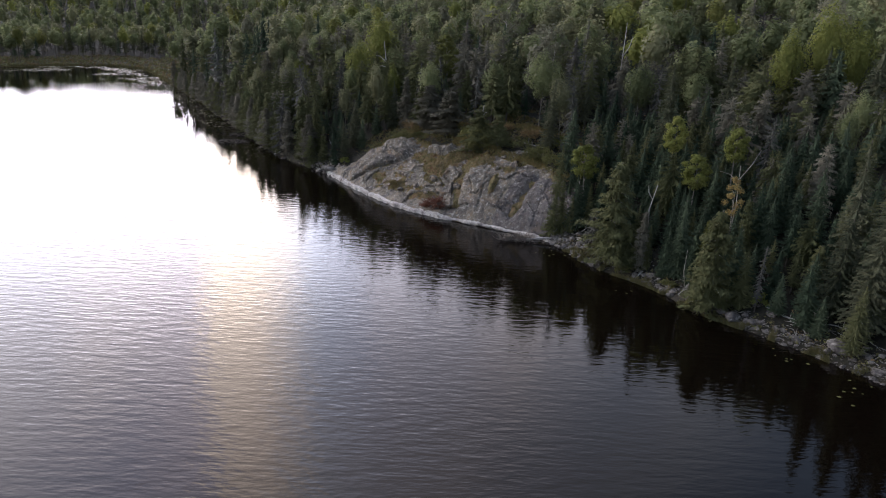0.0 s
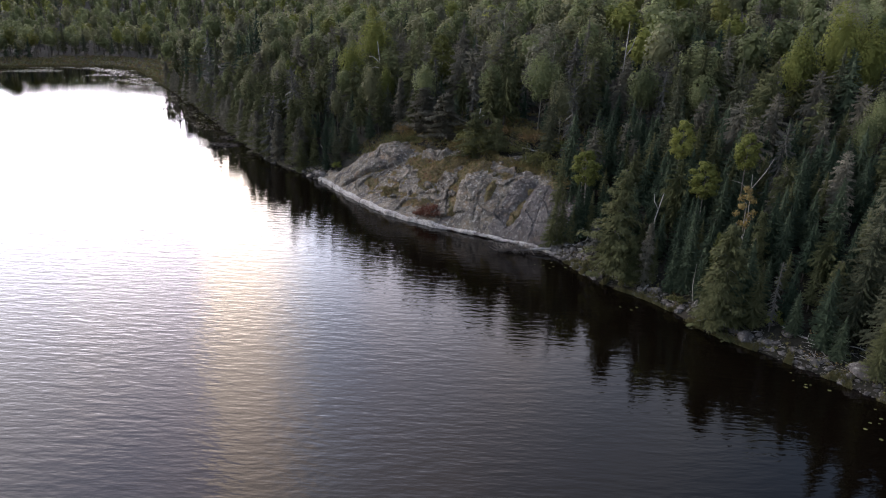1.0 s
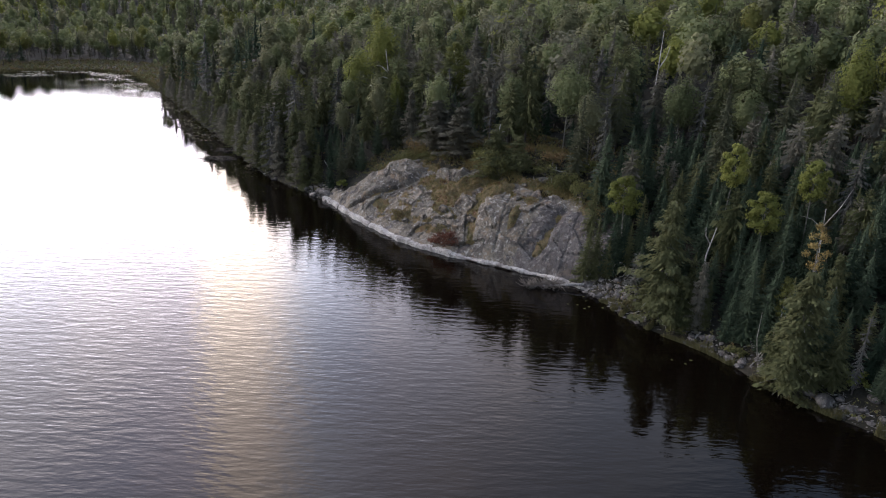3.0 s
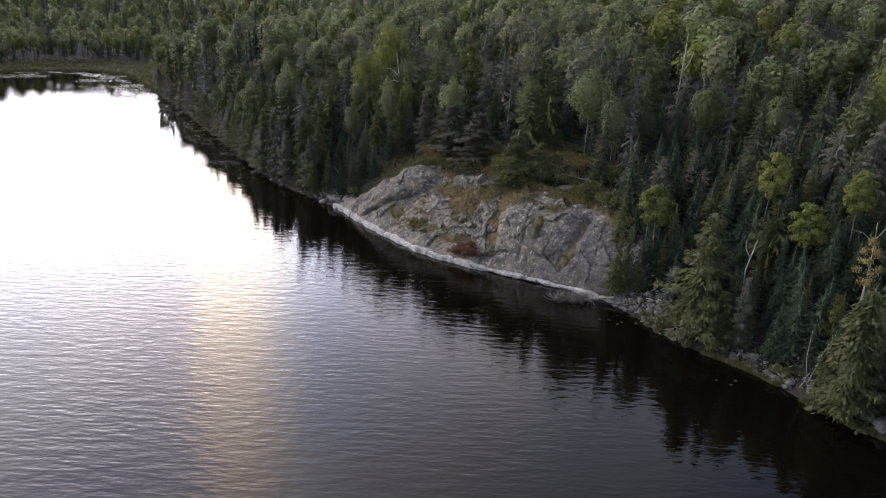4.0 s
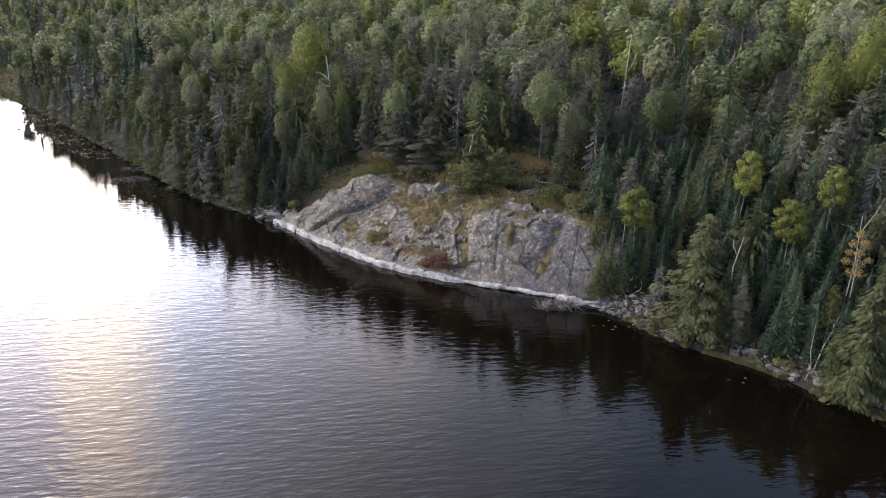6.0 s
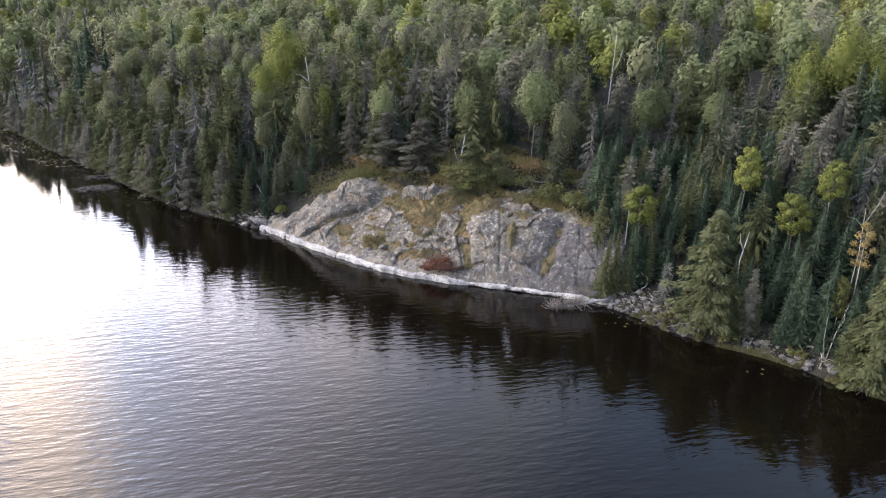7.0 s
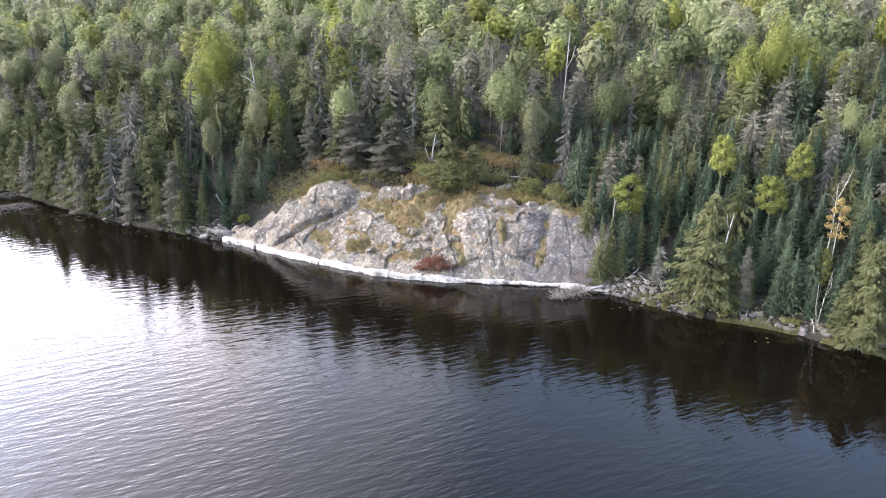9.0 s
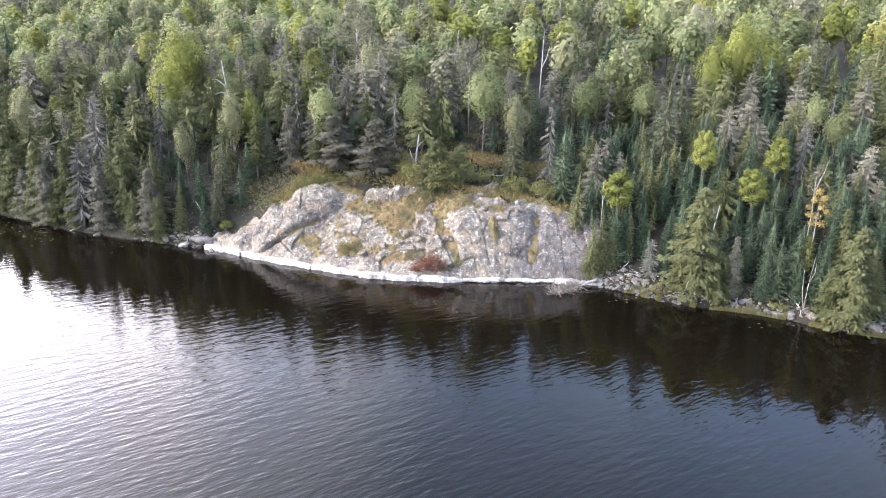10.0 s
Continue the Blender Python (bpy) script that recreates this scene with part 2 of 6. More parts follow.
def granite_material(name, stops, lichen=0.5, earth=0.55):
    m, n, l, p = material(name)
    co = n.new("ShaderNodeTexCoord").outputs["Object"]
    big = noise_tex(n, l, 0.35, 5, 0.62, co)
    r = ramp(n, stops)
    l.new(big.outputs[0], r.inputs[0])
    # dark streaks that run down the face
    st = noise_tex(n, l, 1.3, 5, 0.6, co, ((1, 1, 0.16), (0, 0, 0)))
    rs = ramp(n, [(0.40, (0.52, 0.50, 0.50)), (0.55, (1, 1, 1))])
    l.new(st.outputs[0], rs.inputs[0])
    col = mix_rgb(n, l, r.outputs[0], rs.outputs[0], 0.75, "MULTIPLY")
    fine = noise_tex(n, l, 7.0, 6, 0.75, co)
    rf = ramp(n, [(0.3, (0.62, 0.6, 0.6)), (0.7, (1.3, 1.28, 1.25))])
    l.new(fine.outputs[0], rf.inputs[0])
    col = mix_rgb(n, l, col, rf.outputs[0], 0.9, "MULTIPLY")
    # crusts of pale lichen
    crk = noise_tex(n, l, 1.5, 7, 0.6, co, ((1, 1, 0.7), (0.3, 0.2, 0.5)))
    crk.inputs["Distortion"].default_value = 0.8
    rc = ramp(n, [(0.478, (1, 1, 1)), (0.497, (0.30, 0.28, 0.26)), (0.503, (0.30, 0.28, 0.26)), (0.522, (1, 1, 1))])
    l.new(crk.outputs[0], rc.inputs[0])
    col = mix_rgb(n, l, col, rc.outputs[0], 0.85, "MULTIPLY")
    lic = noise_tex(n, l, 2.4, 8, 0.74, co)
    rl = ramp(n, [(0.54, (0, 0, 0)), (0.62, (1, 1, 1))])
    l.new(lic.outputs[0], rl.inputs[0])
    lm = n.new("ShaderNodeMath")
    lm.operation = "MULTIPLY"
    l.new(rl.outputs[0], lm.inputs[0])
    lm.inputs[1].default_value = lichen
    col = mix_rgb(n, l, col, (0.53, 0.51, 0.46), lm.outputs[0])
    tan = noise_tex(n, l, 0.9, 7, 0.7, co)
    rt = ramp(n, [(0.53, (0, 0, 0)), (0.66, (1, 1, 1))])
    l.new(tan.outputs[0], rt.inputs[0])
    tm = n.new("ShaderNodeMath")
    tm.operation = "MULTIPLY"
    l.new(rt.outputs[0], tm.inputs[0])
    tm.inputs[1].default_value = earth
    col = mix_rgb(n, l, col, (0.21, 0.145, 0.085), tm.outputs[0])
    l.new(col, p.inputs["Base Color"])
    p.inputs["Roughness"].default_value = 0.85
    bump(n, l, fine.outputs[0], 0.9, 0.16, p)
    return m


M_WATER = water_material()
M_SOIL = soil_material()
M_ROCK = granite_material("granite", [(0.36, (0.092, 0.082, 0.070)), (0.48, (0.165, 0.146, 0.116)), (0.62, (0.245, 0.213, 0.162))], 0.55, 0.85)
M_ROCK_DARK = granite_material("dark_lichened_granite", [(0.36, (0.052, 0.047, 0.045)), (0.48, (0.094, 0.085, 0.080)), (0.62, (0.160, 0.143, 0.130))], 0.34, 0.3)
M_ROCK_PALE = granite_material("pale_granite", [(0.32, (0.085, 0.08, 0.075)), (0.48, (0.15, 0.14, 0.13)), (0.66, (0.24, 0.22, 0.20))], 0.4, 0.15)
M_BLEACHED = granite_material("bleached_granite", [(0.3, (0.38, 0.36, 0.33)), (0.5, (0.52, 0.50, 0.465)), (0.7, (0.62, 0.60, 0.565))], 0.1, 0.15)


# ---- mesh helpers ----
def mesh_from(name, verts, faces, mats, mat_ids=None, smooth=False, tones=None):
    """One mesh from arrays of vertices and of equal-sided faces (n x 3 or n x 4)."""
    verts, faces = np.asarray(verts, np.float32), np.asarray(faces, np.int32)
    me = bpy.data.meshes.new(name)
    k = faces.shape[1]
    me.vertices.add(len(verts))
    me.vertices.foreach_set("co", verts.ravel())
    me.loops.add(faces.size)
    me.loops.foreach_set("vertex_index", faces.ravel())
    me.polygons.add(len(faces))
    me.polygons.foreach_set("loop_start", np.arange(0, faces.size, k, dtype=np.int32))
    if mat_ids is not None:
        me.polygons.foreach_set("material_index", np.asarray(mat_ids, np.int32))
    me.polygons.foreach_set("use_smooth", np.full(len(faces), smooth))
    for m in mats:
        me.materials.append(m)
    if tones is not None:
        me.attributes.new("tree_tone", "FLOAT", "FACE").data.foreach_set("value", np.asarray(tones, np.float32))
    me.update(calc_edges=True)
    return me


def part_mesh(name, me, parent, label=""):
    ob = new(name, me)
    ob.parent = parent
    return tagged(ob, label)


def joined(pieces):
    """Several (verts, faces) laid into one."""
    vs, fs, k = [], [], 0
    for v, f in pieces:
        vs.append(np.asarray(v, float))
        fs.append(np.asarray(f, int) + k)
        k += len(v)
    return np.concatenate(vs), np.concatenate(fs)


def tube(points, radii, sides=6):
    """A tapered tube along points, as triangles, closed at its ends."""
    points = [Vector([float(c) for c in p]) for p in points]
    vs, fs = [], []
    for i, p in enumerate(points):
        d = (points[min(i + 1, len(points) - 1)] - points[max(i - 1, 0)]).normalized()
        u = d.orthogonal().normalized()
        w = d.cross(u)
        for k in range(sides):
            a = 2 * math.pi * k / sides
            vs.append(p + float(radii[i]) * (math.cos(a) * u + math.sin(a) * w))
    for i in range(len(points) - 1):
        for k in range(sides):
            a, b = i * sides + k, i * sides + (k + 1) % sides
            fs += [(a, b, b + sides), (a, b + sides, a + sides)]
    n = (len(points) - 1) * sides
    for k in range(1, sides - 1):
        fs += [(0, k + 1, k), (n, n + k, n + k + 1)]
    return np.array([tuple(v) for v in vs]), np.array(fs)


# ---- the lie of the land ----
SHORE = [(75, -60), (50, 5), (38, 31), (32.4, 42.2), (30.4, 45.2), (29.0, 47.2), (27.2, 49.4), (25.6, 51.2), (23.9, 53.0), (22.5, 55.0), (21.8, 57.0), (20.9, 59.3),
         (19.5, 61.3), (17.8, 63.0), (16.0, 65.2), (14.9, 67.5), (14.2, 70), (12.6, 73.2), (9.3, 75.7), (4.3, 78.6), (-0.4, 81.3), (-5, 84.6), (-8.6, 89.4), (-12.4, 95), (-16, 101.2), (-20.7, 107.6), (-25.6, 113.2),
         (-31, 121), (-36.2, 131), (-46, 150), (-54, 164), (-63, 182), (-86, 223), (-108, 262), (-126, 292), (-143, 302), (-158, 292), (-170, 268),
         (-190, 220), (-215, 110), (-205, -60), (-120, -190), (40, -170)]


def rounded(points, times=2):
    p = np.array(points, float)
    for _ in range(times):
        q = np.roll(p, -1, axis=0)
        p = np.stack([0.8 * p + 0.2 * q, 0.2 * p + 0.8 * q], axis=1).reshape(-1, 2)
    return p


SHORE_LINE = rounded(SHORE)


def smooth_step(a, b, x):
    t = np.clip((x - a) / (b - a), 0, 1)
    return t * t * (3 - 2 * t)


def shore_distance(x, y):
    """Metres from the shore, positive on land."""
    x, y = np.atleast_1d(np.asarray(x, float)), np.atleast_1d(np.asarray(y, float))
    best, inside = np.full(x.shape, 1e9), np.zeros(x.shape, bool)
    a, b = SHORE_LINE, np.roll(SHORE_LINE, -1, axis=0)
    for (ax, ay), (bx, by) in zip(a, b):
        dx, dy = bx - ax, by - ay
        t = np.clip(((x - ax) * dx + (y - ay) * dy) / (dx * dx + dy * dy), 0, 1)
        best = np.minimum(best, np.hypot(x - ax - t * dx, y - ay - t * dy))
        if ay != by:
            inside ^= ((ay > y) != (by > y)) & (x < (bx - ax) * (y - ay) / (by - ay) + ax)
    return np.where(inside, -best, best)


def wave_noise(x, y, size, seed=0.0):
    """A cheap smooth noise of about -1 to 1."""
    u, v = x / size + seed, y / size - seed * 0.7
    return (np.sin(u * 1.7 + 1.3 * np.sin(v * 1.1 + seed)) + np.sin(v * 1.9 + 1.1 * np.sin(u * 1.3 - seed)) + np.sin((u + v) * 1.15 + 2 * seed)) / 3


def land_height(x, y):
    x, y = np.atleast_1d(np.asarray(x, float)), np.atleast_1d(np.asarray(y, float))
    d = shore_distance(x, y)
    e = np.maximum(d, 0)
    hill = np.interp(e, [0, 0.4, 2.3, 3.5, 5.3, 6.5, 10, 12, 15, 20, 40, 100, 200, 400, 900], [0, 0.5, 1.7, 2.5, 4.0, 4.9, 6.4, 7.8, 9.3, 10.8, 15.0, 27.0, 46.0, 72.0, 110.0])
    low = np.interp(e, [0, 1.2, 10, 60, 200, 400, 520, 900], [0, 0.25, 0.6, 1.5, 7.0, 31.0, 50.0, 110.0])
    right = np.interp(e, [0, 0.8, 2, 4, 6.5, 10, 13, 18, 40, 100, 200, 400, 900], [0, 0.4, 0.9, 2.0, 3.9, 6.6, 8.4, 10.3, 15.0, 27.0, 46.0, 72.0, 110.0])
    far = smooth_step(185, 265, 0.6 * y - 0.9 * x)
    near = smooth_step(76, 66, y - 0.35 * x + 4)
    h = hill * (1 - near) + right * near
    h = h * (1 - far) + low * far
    away = smooth_step(-150, -190, x) * (y < 330) + smooth_step(10, -40, y)
    h = h * (1 - 0.85 * np.clip(away, 0, 1))
    h = h + (0.5 * wave_noise(x, y, 5.0, 2.0) + 0.22 * wave_noise(x, y, 1.7, 5.0)) * smooth_step(1.5, 8, e)
    bed = -0.5 * np.minimum(np.maximum(-d, 0), 6) - 0.02
    h = bench_height(x, y, d, h - 0.9 * rock_zone(x, y, d))
    return np.where(d > 0, h + 0.02, bed)


# the shore under the open rock, from the fallen tree to its far end
ROCK_LINE = np.array([(15.0, 71.6), (12.6, 73.2), (9.3, 75.7), (4.3, 78.6), (-0.4, 81.3), (-5, 84.6), (-8.6, 89.4), (-12.4, 95), (-16, 101.2), (-18, 104.2)])


def rock_frame():
    seg = np.concatenate([[0], np.cumsum(np.hypot(*np.diff(ROCK_LINE, axis=0).T))])
    s = np.linspace(0, seg[-1], 400)
    p = np.stack([np.interp(s, seg, ROCK_LINE[:, 0]), np.interp(s, seg, ROCK_LINE[:, 1])], 1)
    k = np.ones(41) / 41
    q = np.pad(p, ((20, 20), (0, 0)), mode="reflect", reflect_type="odd")
    p = np.stack([np.convolve(q[:, 0], k, "valid"), np.convolve(q[:, 1], k, "valid")], 1)
    t = np.gradient(p, axis=0)
    t /= np.linalg.norm(t, axis=1, keepdims=True)
    n = np.stack([t[:, 1], -t[:, 0]], 1)
    kk = np.ones(81) / 81
    m = np.pad(n, ((40, 40), (0, 0)), mode="edge")
    n = np.stack([np.convolve(m[:, 0], kk, "valid"), np.convolve(m[:, 1], kk, "valid")], 1)
    n /= np.linalg.norm(n, axis=1, keepdims=True)
    return s, p, n


ROCK_S, ROCK_P, ROCK_N = rock_frame()
ROCK_LONG = float(ROCK_S[-1])
ROCK_DEPTH = ([0, 3, 8, 14, 20, 28, 33, 36, 38.5, 41, ROCK_LONG], [4, 6.5, 7.5, 9.0, 11.5, 12.0, 11.0, 8.6, 6.0, 3.6, 2.0])


def rock_zone(x, y, d):
    """1 under the open rock, 0 away from it."""
    near = (np.abs(x) < 40) & (y > 60) & (y < 120) & (d > 0) & (d < 14)
    out = np.zeros(x.shape)
    if near.any():
        dist = np.hypot(x[near][:, None] - ROCK_P[None, ::4, 0], y[near][:, None] - ROCK_P[None, ::4, 1])
        s = ROCK_S[::4][dist.argmin(1)]
        lim = np.interp(s, *ROCK_DEPTH) - 0.8
        out[near] = smooth_step(lim + 0.6, lim - 0.6, d[near]) * smooth_step(1.2, 2.2, s) * smooth_step(ROCK_LONG - 1, ROCK_LONG - 2.5, s)
    return out


PROFILE_D = [-1.2, -0.12, 0.12, 0.34, 1.2, 2.2, 3.2, 4.6, 6.0, 8.7, 12, 14]
PROFILE_CLIFF = [-1.2, -0.3, 0.1, 0.6, 1.75, 3.0, 4.2, 5.4, 5.9, 7.2, 9.3, 10.2]
PROFILE_SLAB = [-1.2, -0.3, 0.1, 0.45, 0.95, 1.5, 2.3, 3.5, 4.3, 5.8, 7.0, 7.6]


def rock_base(s, d):
    a, b = np.interp(d, PROFILE_D, PROFILE_CLIFF), np.interp(d, PROFILE_D, PROFILE_SLAB)
    w = smooth_step(15.5, 19.0, s)
    far = smooth_step(32, 37, s) * smooth_step(42.4, 39.2, s) * np.interp(d, [0.4, 3.3, 5.6, 8, 12], [0, 0.95, 1.0, 0.9, 0.5])
    mid = smooth_step(16, 19, s) * smooth_step(27, 23, s) * np.interp(d, [5.0, 8.5], [0, 0.65])
    return a * (1 - w) + b * w + far + mid


def bench_height(x, y, d, h):
    """The open ground behind the rock starts flush with the rock's top."""
    near = (np.abs(x) < 40) & (y > 60) & (y < 125) & (d > 2) & (d < 24)
    out = h.copy()
    if near.any():
        dist = np.hypot(x[near][:, None] - ROCK_P[None, ::4, 0], y[near][:, None] - ROCK_P[None, ::4, 1])
        s = ROCK_S[::4][dist.argmin(1)]
        lim = np.interp(s, *ROCK_DEPTH)
        e = d[near]
        flush = rock_base(s, np.minimum(e, lim)) + 0.12 * np.maximum(e - lim, 0) - 0.12
        w = smooth_step(lim - 1.0, lim - 0.2, e) * smooth_step(lim + 8, lim + 3, e) * smooth_step(3, 6, s) * smooth_step(ROCK_LONG - 0.5, ROCK_LONG - 3, s)
        out[near] = h[near] * (1 - w) + np.maximum(h[near], flush) * w
    return out


# ---- ground and water ----
def axis(fine_a, fine_b, step, reach):
    mid = np.arange(fine_a, fine_b + 1e-6, step)
    out = [mid]
    grow = step * np.cumprod(np.full(40, 1.22))
    hi = fine_b + np.cumsum(grow)
    lo = fine_a - np.cumsum(grow)
    return np.concatenate([[-reach], lo[(lo > -reach)][::-1], mid, hi[hi < reach], [reach]])


def build_ground():
    xs, ys = axis(-70, 60, 1.0, 4000), axis(35, 180, 1.0, 4000)
    X, Y = np.meshgrid(xs, ys, indexing="ij")
    Z = land_height(X.ravel(), Y.ravel())
    v = np.stack([X.ravel(), Y.ravel(), Z], 1)
    i, j = np.meshgrid(np.arange(len(xs) - 1), np.arange(len(ys) - 1), indexing="ij")
    a = (i * len(ys) + j).ravel()
    f = np.stack([a, a + len(ys), a + len(ys) + 1, a + 1], 1)
    return tagged(new("ground", mesh_from("ground", v, f, [M_SOIL], None, True)), "brown forest floor of needles, moss and soil", "ground", kind="structure")


def build_water():
    v = [(x, y, 0.0) for x, y in ((-420, -420), (420, -420), (420, 420), (-420, 420))]
    return tagged(new("water", mesh_from("water", v, [(0, 1, 2, 3)], [M_WATER])), "dark rippled lake water mirroring the evening sky", "water", kind="structure")


build_ground()
build_water()


# ---- trees ----
def conifer_crown(rng, height, radius, whorls, boughs, fingers, low=0.08, power=0.8, droop=0.35, hang=0.5, ragged=0.2, skip=0.0, lop=0.0, top_lean=0.0, fine=1.0):
    """Whorls of boughs; each bough is a flat, drooping frond of tapering sprays on both sides of its spine."""
    n = whorls * boughs
    u = np.repeat((np.arange(whorls) + rng.uniform(0.2, 0.8, whorls)) / whorls, boughs) + rng.uniform(-0.4, 0.4, n) / whorls
    u = np.clip(u, 0, 0.985) ** 0.9
    az = np.tile(np.arange(boughs) * 2 * math.pi / boughs, whorls) + np.repeat(rng.random(whorls) * 6.28, boughs) + rng.normal(size=n) * 0.25
    keep = rng.random(n) > skip * (u < 0.9)
    u, az = u[keep], az[keep]
    n = len(u)
    z = height * (low + (1 - low) * u)
    reach = radius * (1 - u) ** power * np.minimum(1, 0.62 + 2.6 * u) * (1 + lop * np.cos(az - 0.8))
    reach = np.clip(reach * (1 + ragged * rng.normal(size=n)), 0.05 * radius, 1.45 * radius)
    steep = np.clip((u - 0.72) * 3.4, 0, 1)
    fall = droop * (1 - steep) - 0.55 * steep + 0.12 * rng.normal(size=n)
    lean = top_lean * (z / height) ** 2
    c, s = np.cos(az), np.sin(az)

    def spine(t):
        r = reach * t
        return np.stack([lean + c * r, s * r, z - reach * (fall * t ** 1.25 - 0.16 * t ** 3)], 1)

    vs = []
    half = 0.62 / fingers * 0.85
    for k in range(fingers):
        for side in (-1, 1):
            t = 0.16 + 0.78 * (k + rng.uniform(0.2, 0.8, n)) / fingers
            a = az + side * rng.uniform(0.45, 0.95, n)
            ln = reach * rng.uniform(0.22, 0.44, n) * (1.1 - 0.5 * t) * fine
            tip = spine(t) + np.stack([np.cos(a) * ln, np.sin(a) * ln, -ln * (hang * (1 - 0.7 * steep) + 0.18 * rng.normal(size=n)) - 0.3 * fall * ln], 1)
            vs.append(np.stack([spine(np.maximum(t - half, 0.04)), spine(np.minimum(t + half, 0.97)), tip], 1))
    w = 0.06 * reach
    mid, end = spine(0.72), spine(1.0 + 0.12 * rng.random(n))
    vs.append(np.stack([mid + np.stack([-s * w, c * w, -0.3 * w], 1), mid + np.stack([s * w, -c * w, -0.3 * w], 1), end], 1))
    v = np.concatenate(vs).reshape(-1, 3)
    # the leader
    a = np.array([0, 2.1, 4.2])
    lead = np.stack([top_lean + 0.06 * radius * np.cos(a), 0.06 * radius * np.sin(a), np.full(3, 0.93 * height)], 1)
    top = np.array([[top_lean, 0, height]])
    v = np.concatenate([v] + [np.concatenate([lead[[i, (i + 1) % 3]], top]) for i in range(3)])
    v[:, 2] = np.maximum(v[:, 2], 0.02 * height)
    return v, np.arange(len(v)).reshape(-1, 3)


def ragged_crown(rng, height, radius, limbs=78, sprays=85, low=0.03):
    """An old spruce: uneven limbs round a column that is broad at the foot, each hung with small drooping sprays."""
    vs = []
    for i in range(limbs):
        u = (i + rng.random()) / limbs
        az = i * 2.4 + rng.normal() * 0.5
        out = np.interp(u, [0, 0.12, 0.35, 0.6, 0.85, 1.0], [0.8, 1.05, 0.9, 0.64, 0.4, 0.1]) * radius
        out *= 1 + 0.2 * math.sin(3 * az + 7 * u) + 0.24 * rng.normal()
        out = min(max(out, 0.14 * radius), 1.5 * radius)
        z = height * (low + (0.98 - low) * u ** 0.95)
        sag = rng.uniform(0.15, 0.6) - 0.7 * max(0.0, u - 0.75)
        wide = 0.16 * radius + 0.26 * out
        n = int(sprays * (0.35 + 0.65 * out / radius))
        t = rng.uniform(0.12, 1.0, n) ** 0.7
        side = rng.normal(size=n) * wide * (1.15 - 0.75 * t) * 0.6
        c, s = math.cos(az), math.sin(az)
        p = np.stack([c * out * t - s * side, s * out * t + c * side, z - sag * out * t ** 1.4 + 0.12 * out * t ** 4 + rng.normal(size=n) * 0.06 * radius], 1)
        a = az + np.clip(side / wide, -1, 1) * 1.1 + rng.normal(size=n) * 0.5
        ln = rng.uniform(0.13, 0.3, n) * radius * 0.62
        w = ln * rng.uniform(0.22, 0.36, n)
        drop = rng.uniform(0.2, 1.3, n)
        d = np.stack([np.cos(a), np.sin(a), -drop], 1) / np.sqrt(1 + drop ** 2)[:, None]
        q = np.stack([-np.sin(a), np.cos(a), rng.normal(size=n) * 0.5], 1)
        vs.append(np.stack([p - q * w[:, None], p + q * w[:, None], p + d * ln[:, None] * 1.5], 1))
    v = np.concatenate(vs).reshape(-1, 3)
    v[:, 2] = np.maximum(v[:, 2], 0.01 * height)
    return v, np.arange(len(v)).reshape(-1, 3)


def conifer_tiers(rng, height, radius, tiers, sides, low=0.08, power=0.8, lop=0.0, top_lean=0.0, inner=0.8):
    """The dense inner boughs: ragged skirts one over the other."""
    vs, fs = [], []
    for i in range(tiers):
        u = (i + rng.uniform(0.1, 0.9)) / tiers
        z = height * (low + (1 - low) * u)
        r = radius * inner * max(1 - u, 0.03) ** power
        step = height * (1 - low) / tiers
        a = np.arange(sides) * 2 * math.pi / sides + rng.random() * 6.28
        wob = rng.uniform(0.55, 1.3, sides) * (1 + lop * np.cos(a - 0.8))
        x0 = top_lean * (z / height) ** 2
        outer = np.stack([x0 + r * wob * np.cos(a), r * wob * np.sin(a), z - step * rng.uniform(0.1, 0.7, sides) - 0.12 * r], 1)
        mid = a + math.pi / sides
        notch = np.stack([x0 + 0.62 * r * np.cos(mid), 0.62 * r * np.sin(mid), np.full(sides, z + 0.05 * step)], 1)
        k = len(vs) * (2 * sides + 1)
        vs.append(np.concatenate([outer, notch, [[x0, 0, min(z + 1.15 * step, height)]]]))
        for j in range(sides):
            fs += [(k + j, k + sides + j, k + 2 * sides), (k + sides + j, k + (j + 1) % sides, k + 2 * sides)]
    v = np.concatenate(vs)
    v[:, 2] = np.maximum(v[:, 2], 0.05)
    return v, np.array(fs)


def ball(fine):
    bm = bmesh.new()
    bmesh.ops.create_icosphere(bm, subdivisions=fine, radius=1.0)
    v, f = np.array([tuple(q.co) for q in bm.verts]), np.array([[q.index for q in g.verts] for g in bm.faces])
    bm.free()
    return v, f


BALL, BALL_FACES = ball(1)
BALL_FINE, BALL_FINE_FACES = ball(2)


def clump_core(rng, centers, sizes):
    """A small body of close twigs and leaves inside each clump."""
    n = len(centers)
    v = BALL[None] * rng.uniform(0.7, 1.2, (n, len(BALL), 1)) * np.asarray(sizes)[:, None, None] + np.asarray(centers)[:, None]
    f = BALL_FACES[None] + (np.arange(n) * len(BALL))[:, None, None]
    return v.reshape(-1, 3), f.reshape(-1, 3)


def conifer_trunk(height, radius, bend=0.0):
    k = np.linspace(0, 1, 6)
    return tube([(bend * a * a, 0, height * a - 0.4 * (a == 0)) for a in k], [radius * (1.15 - a) + 0.012 for a in k], 6)


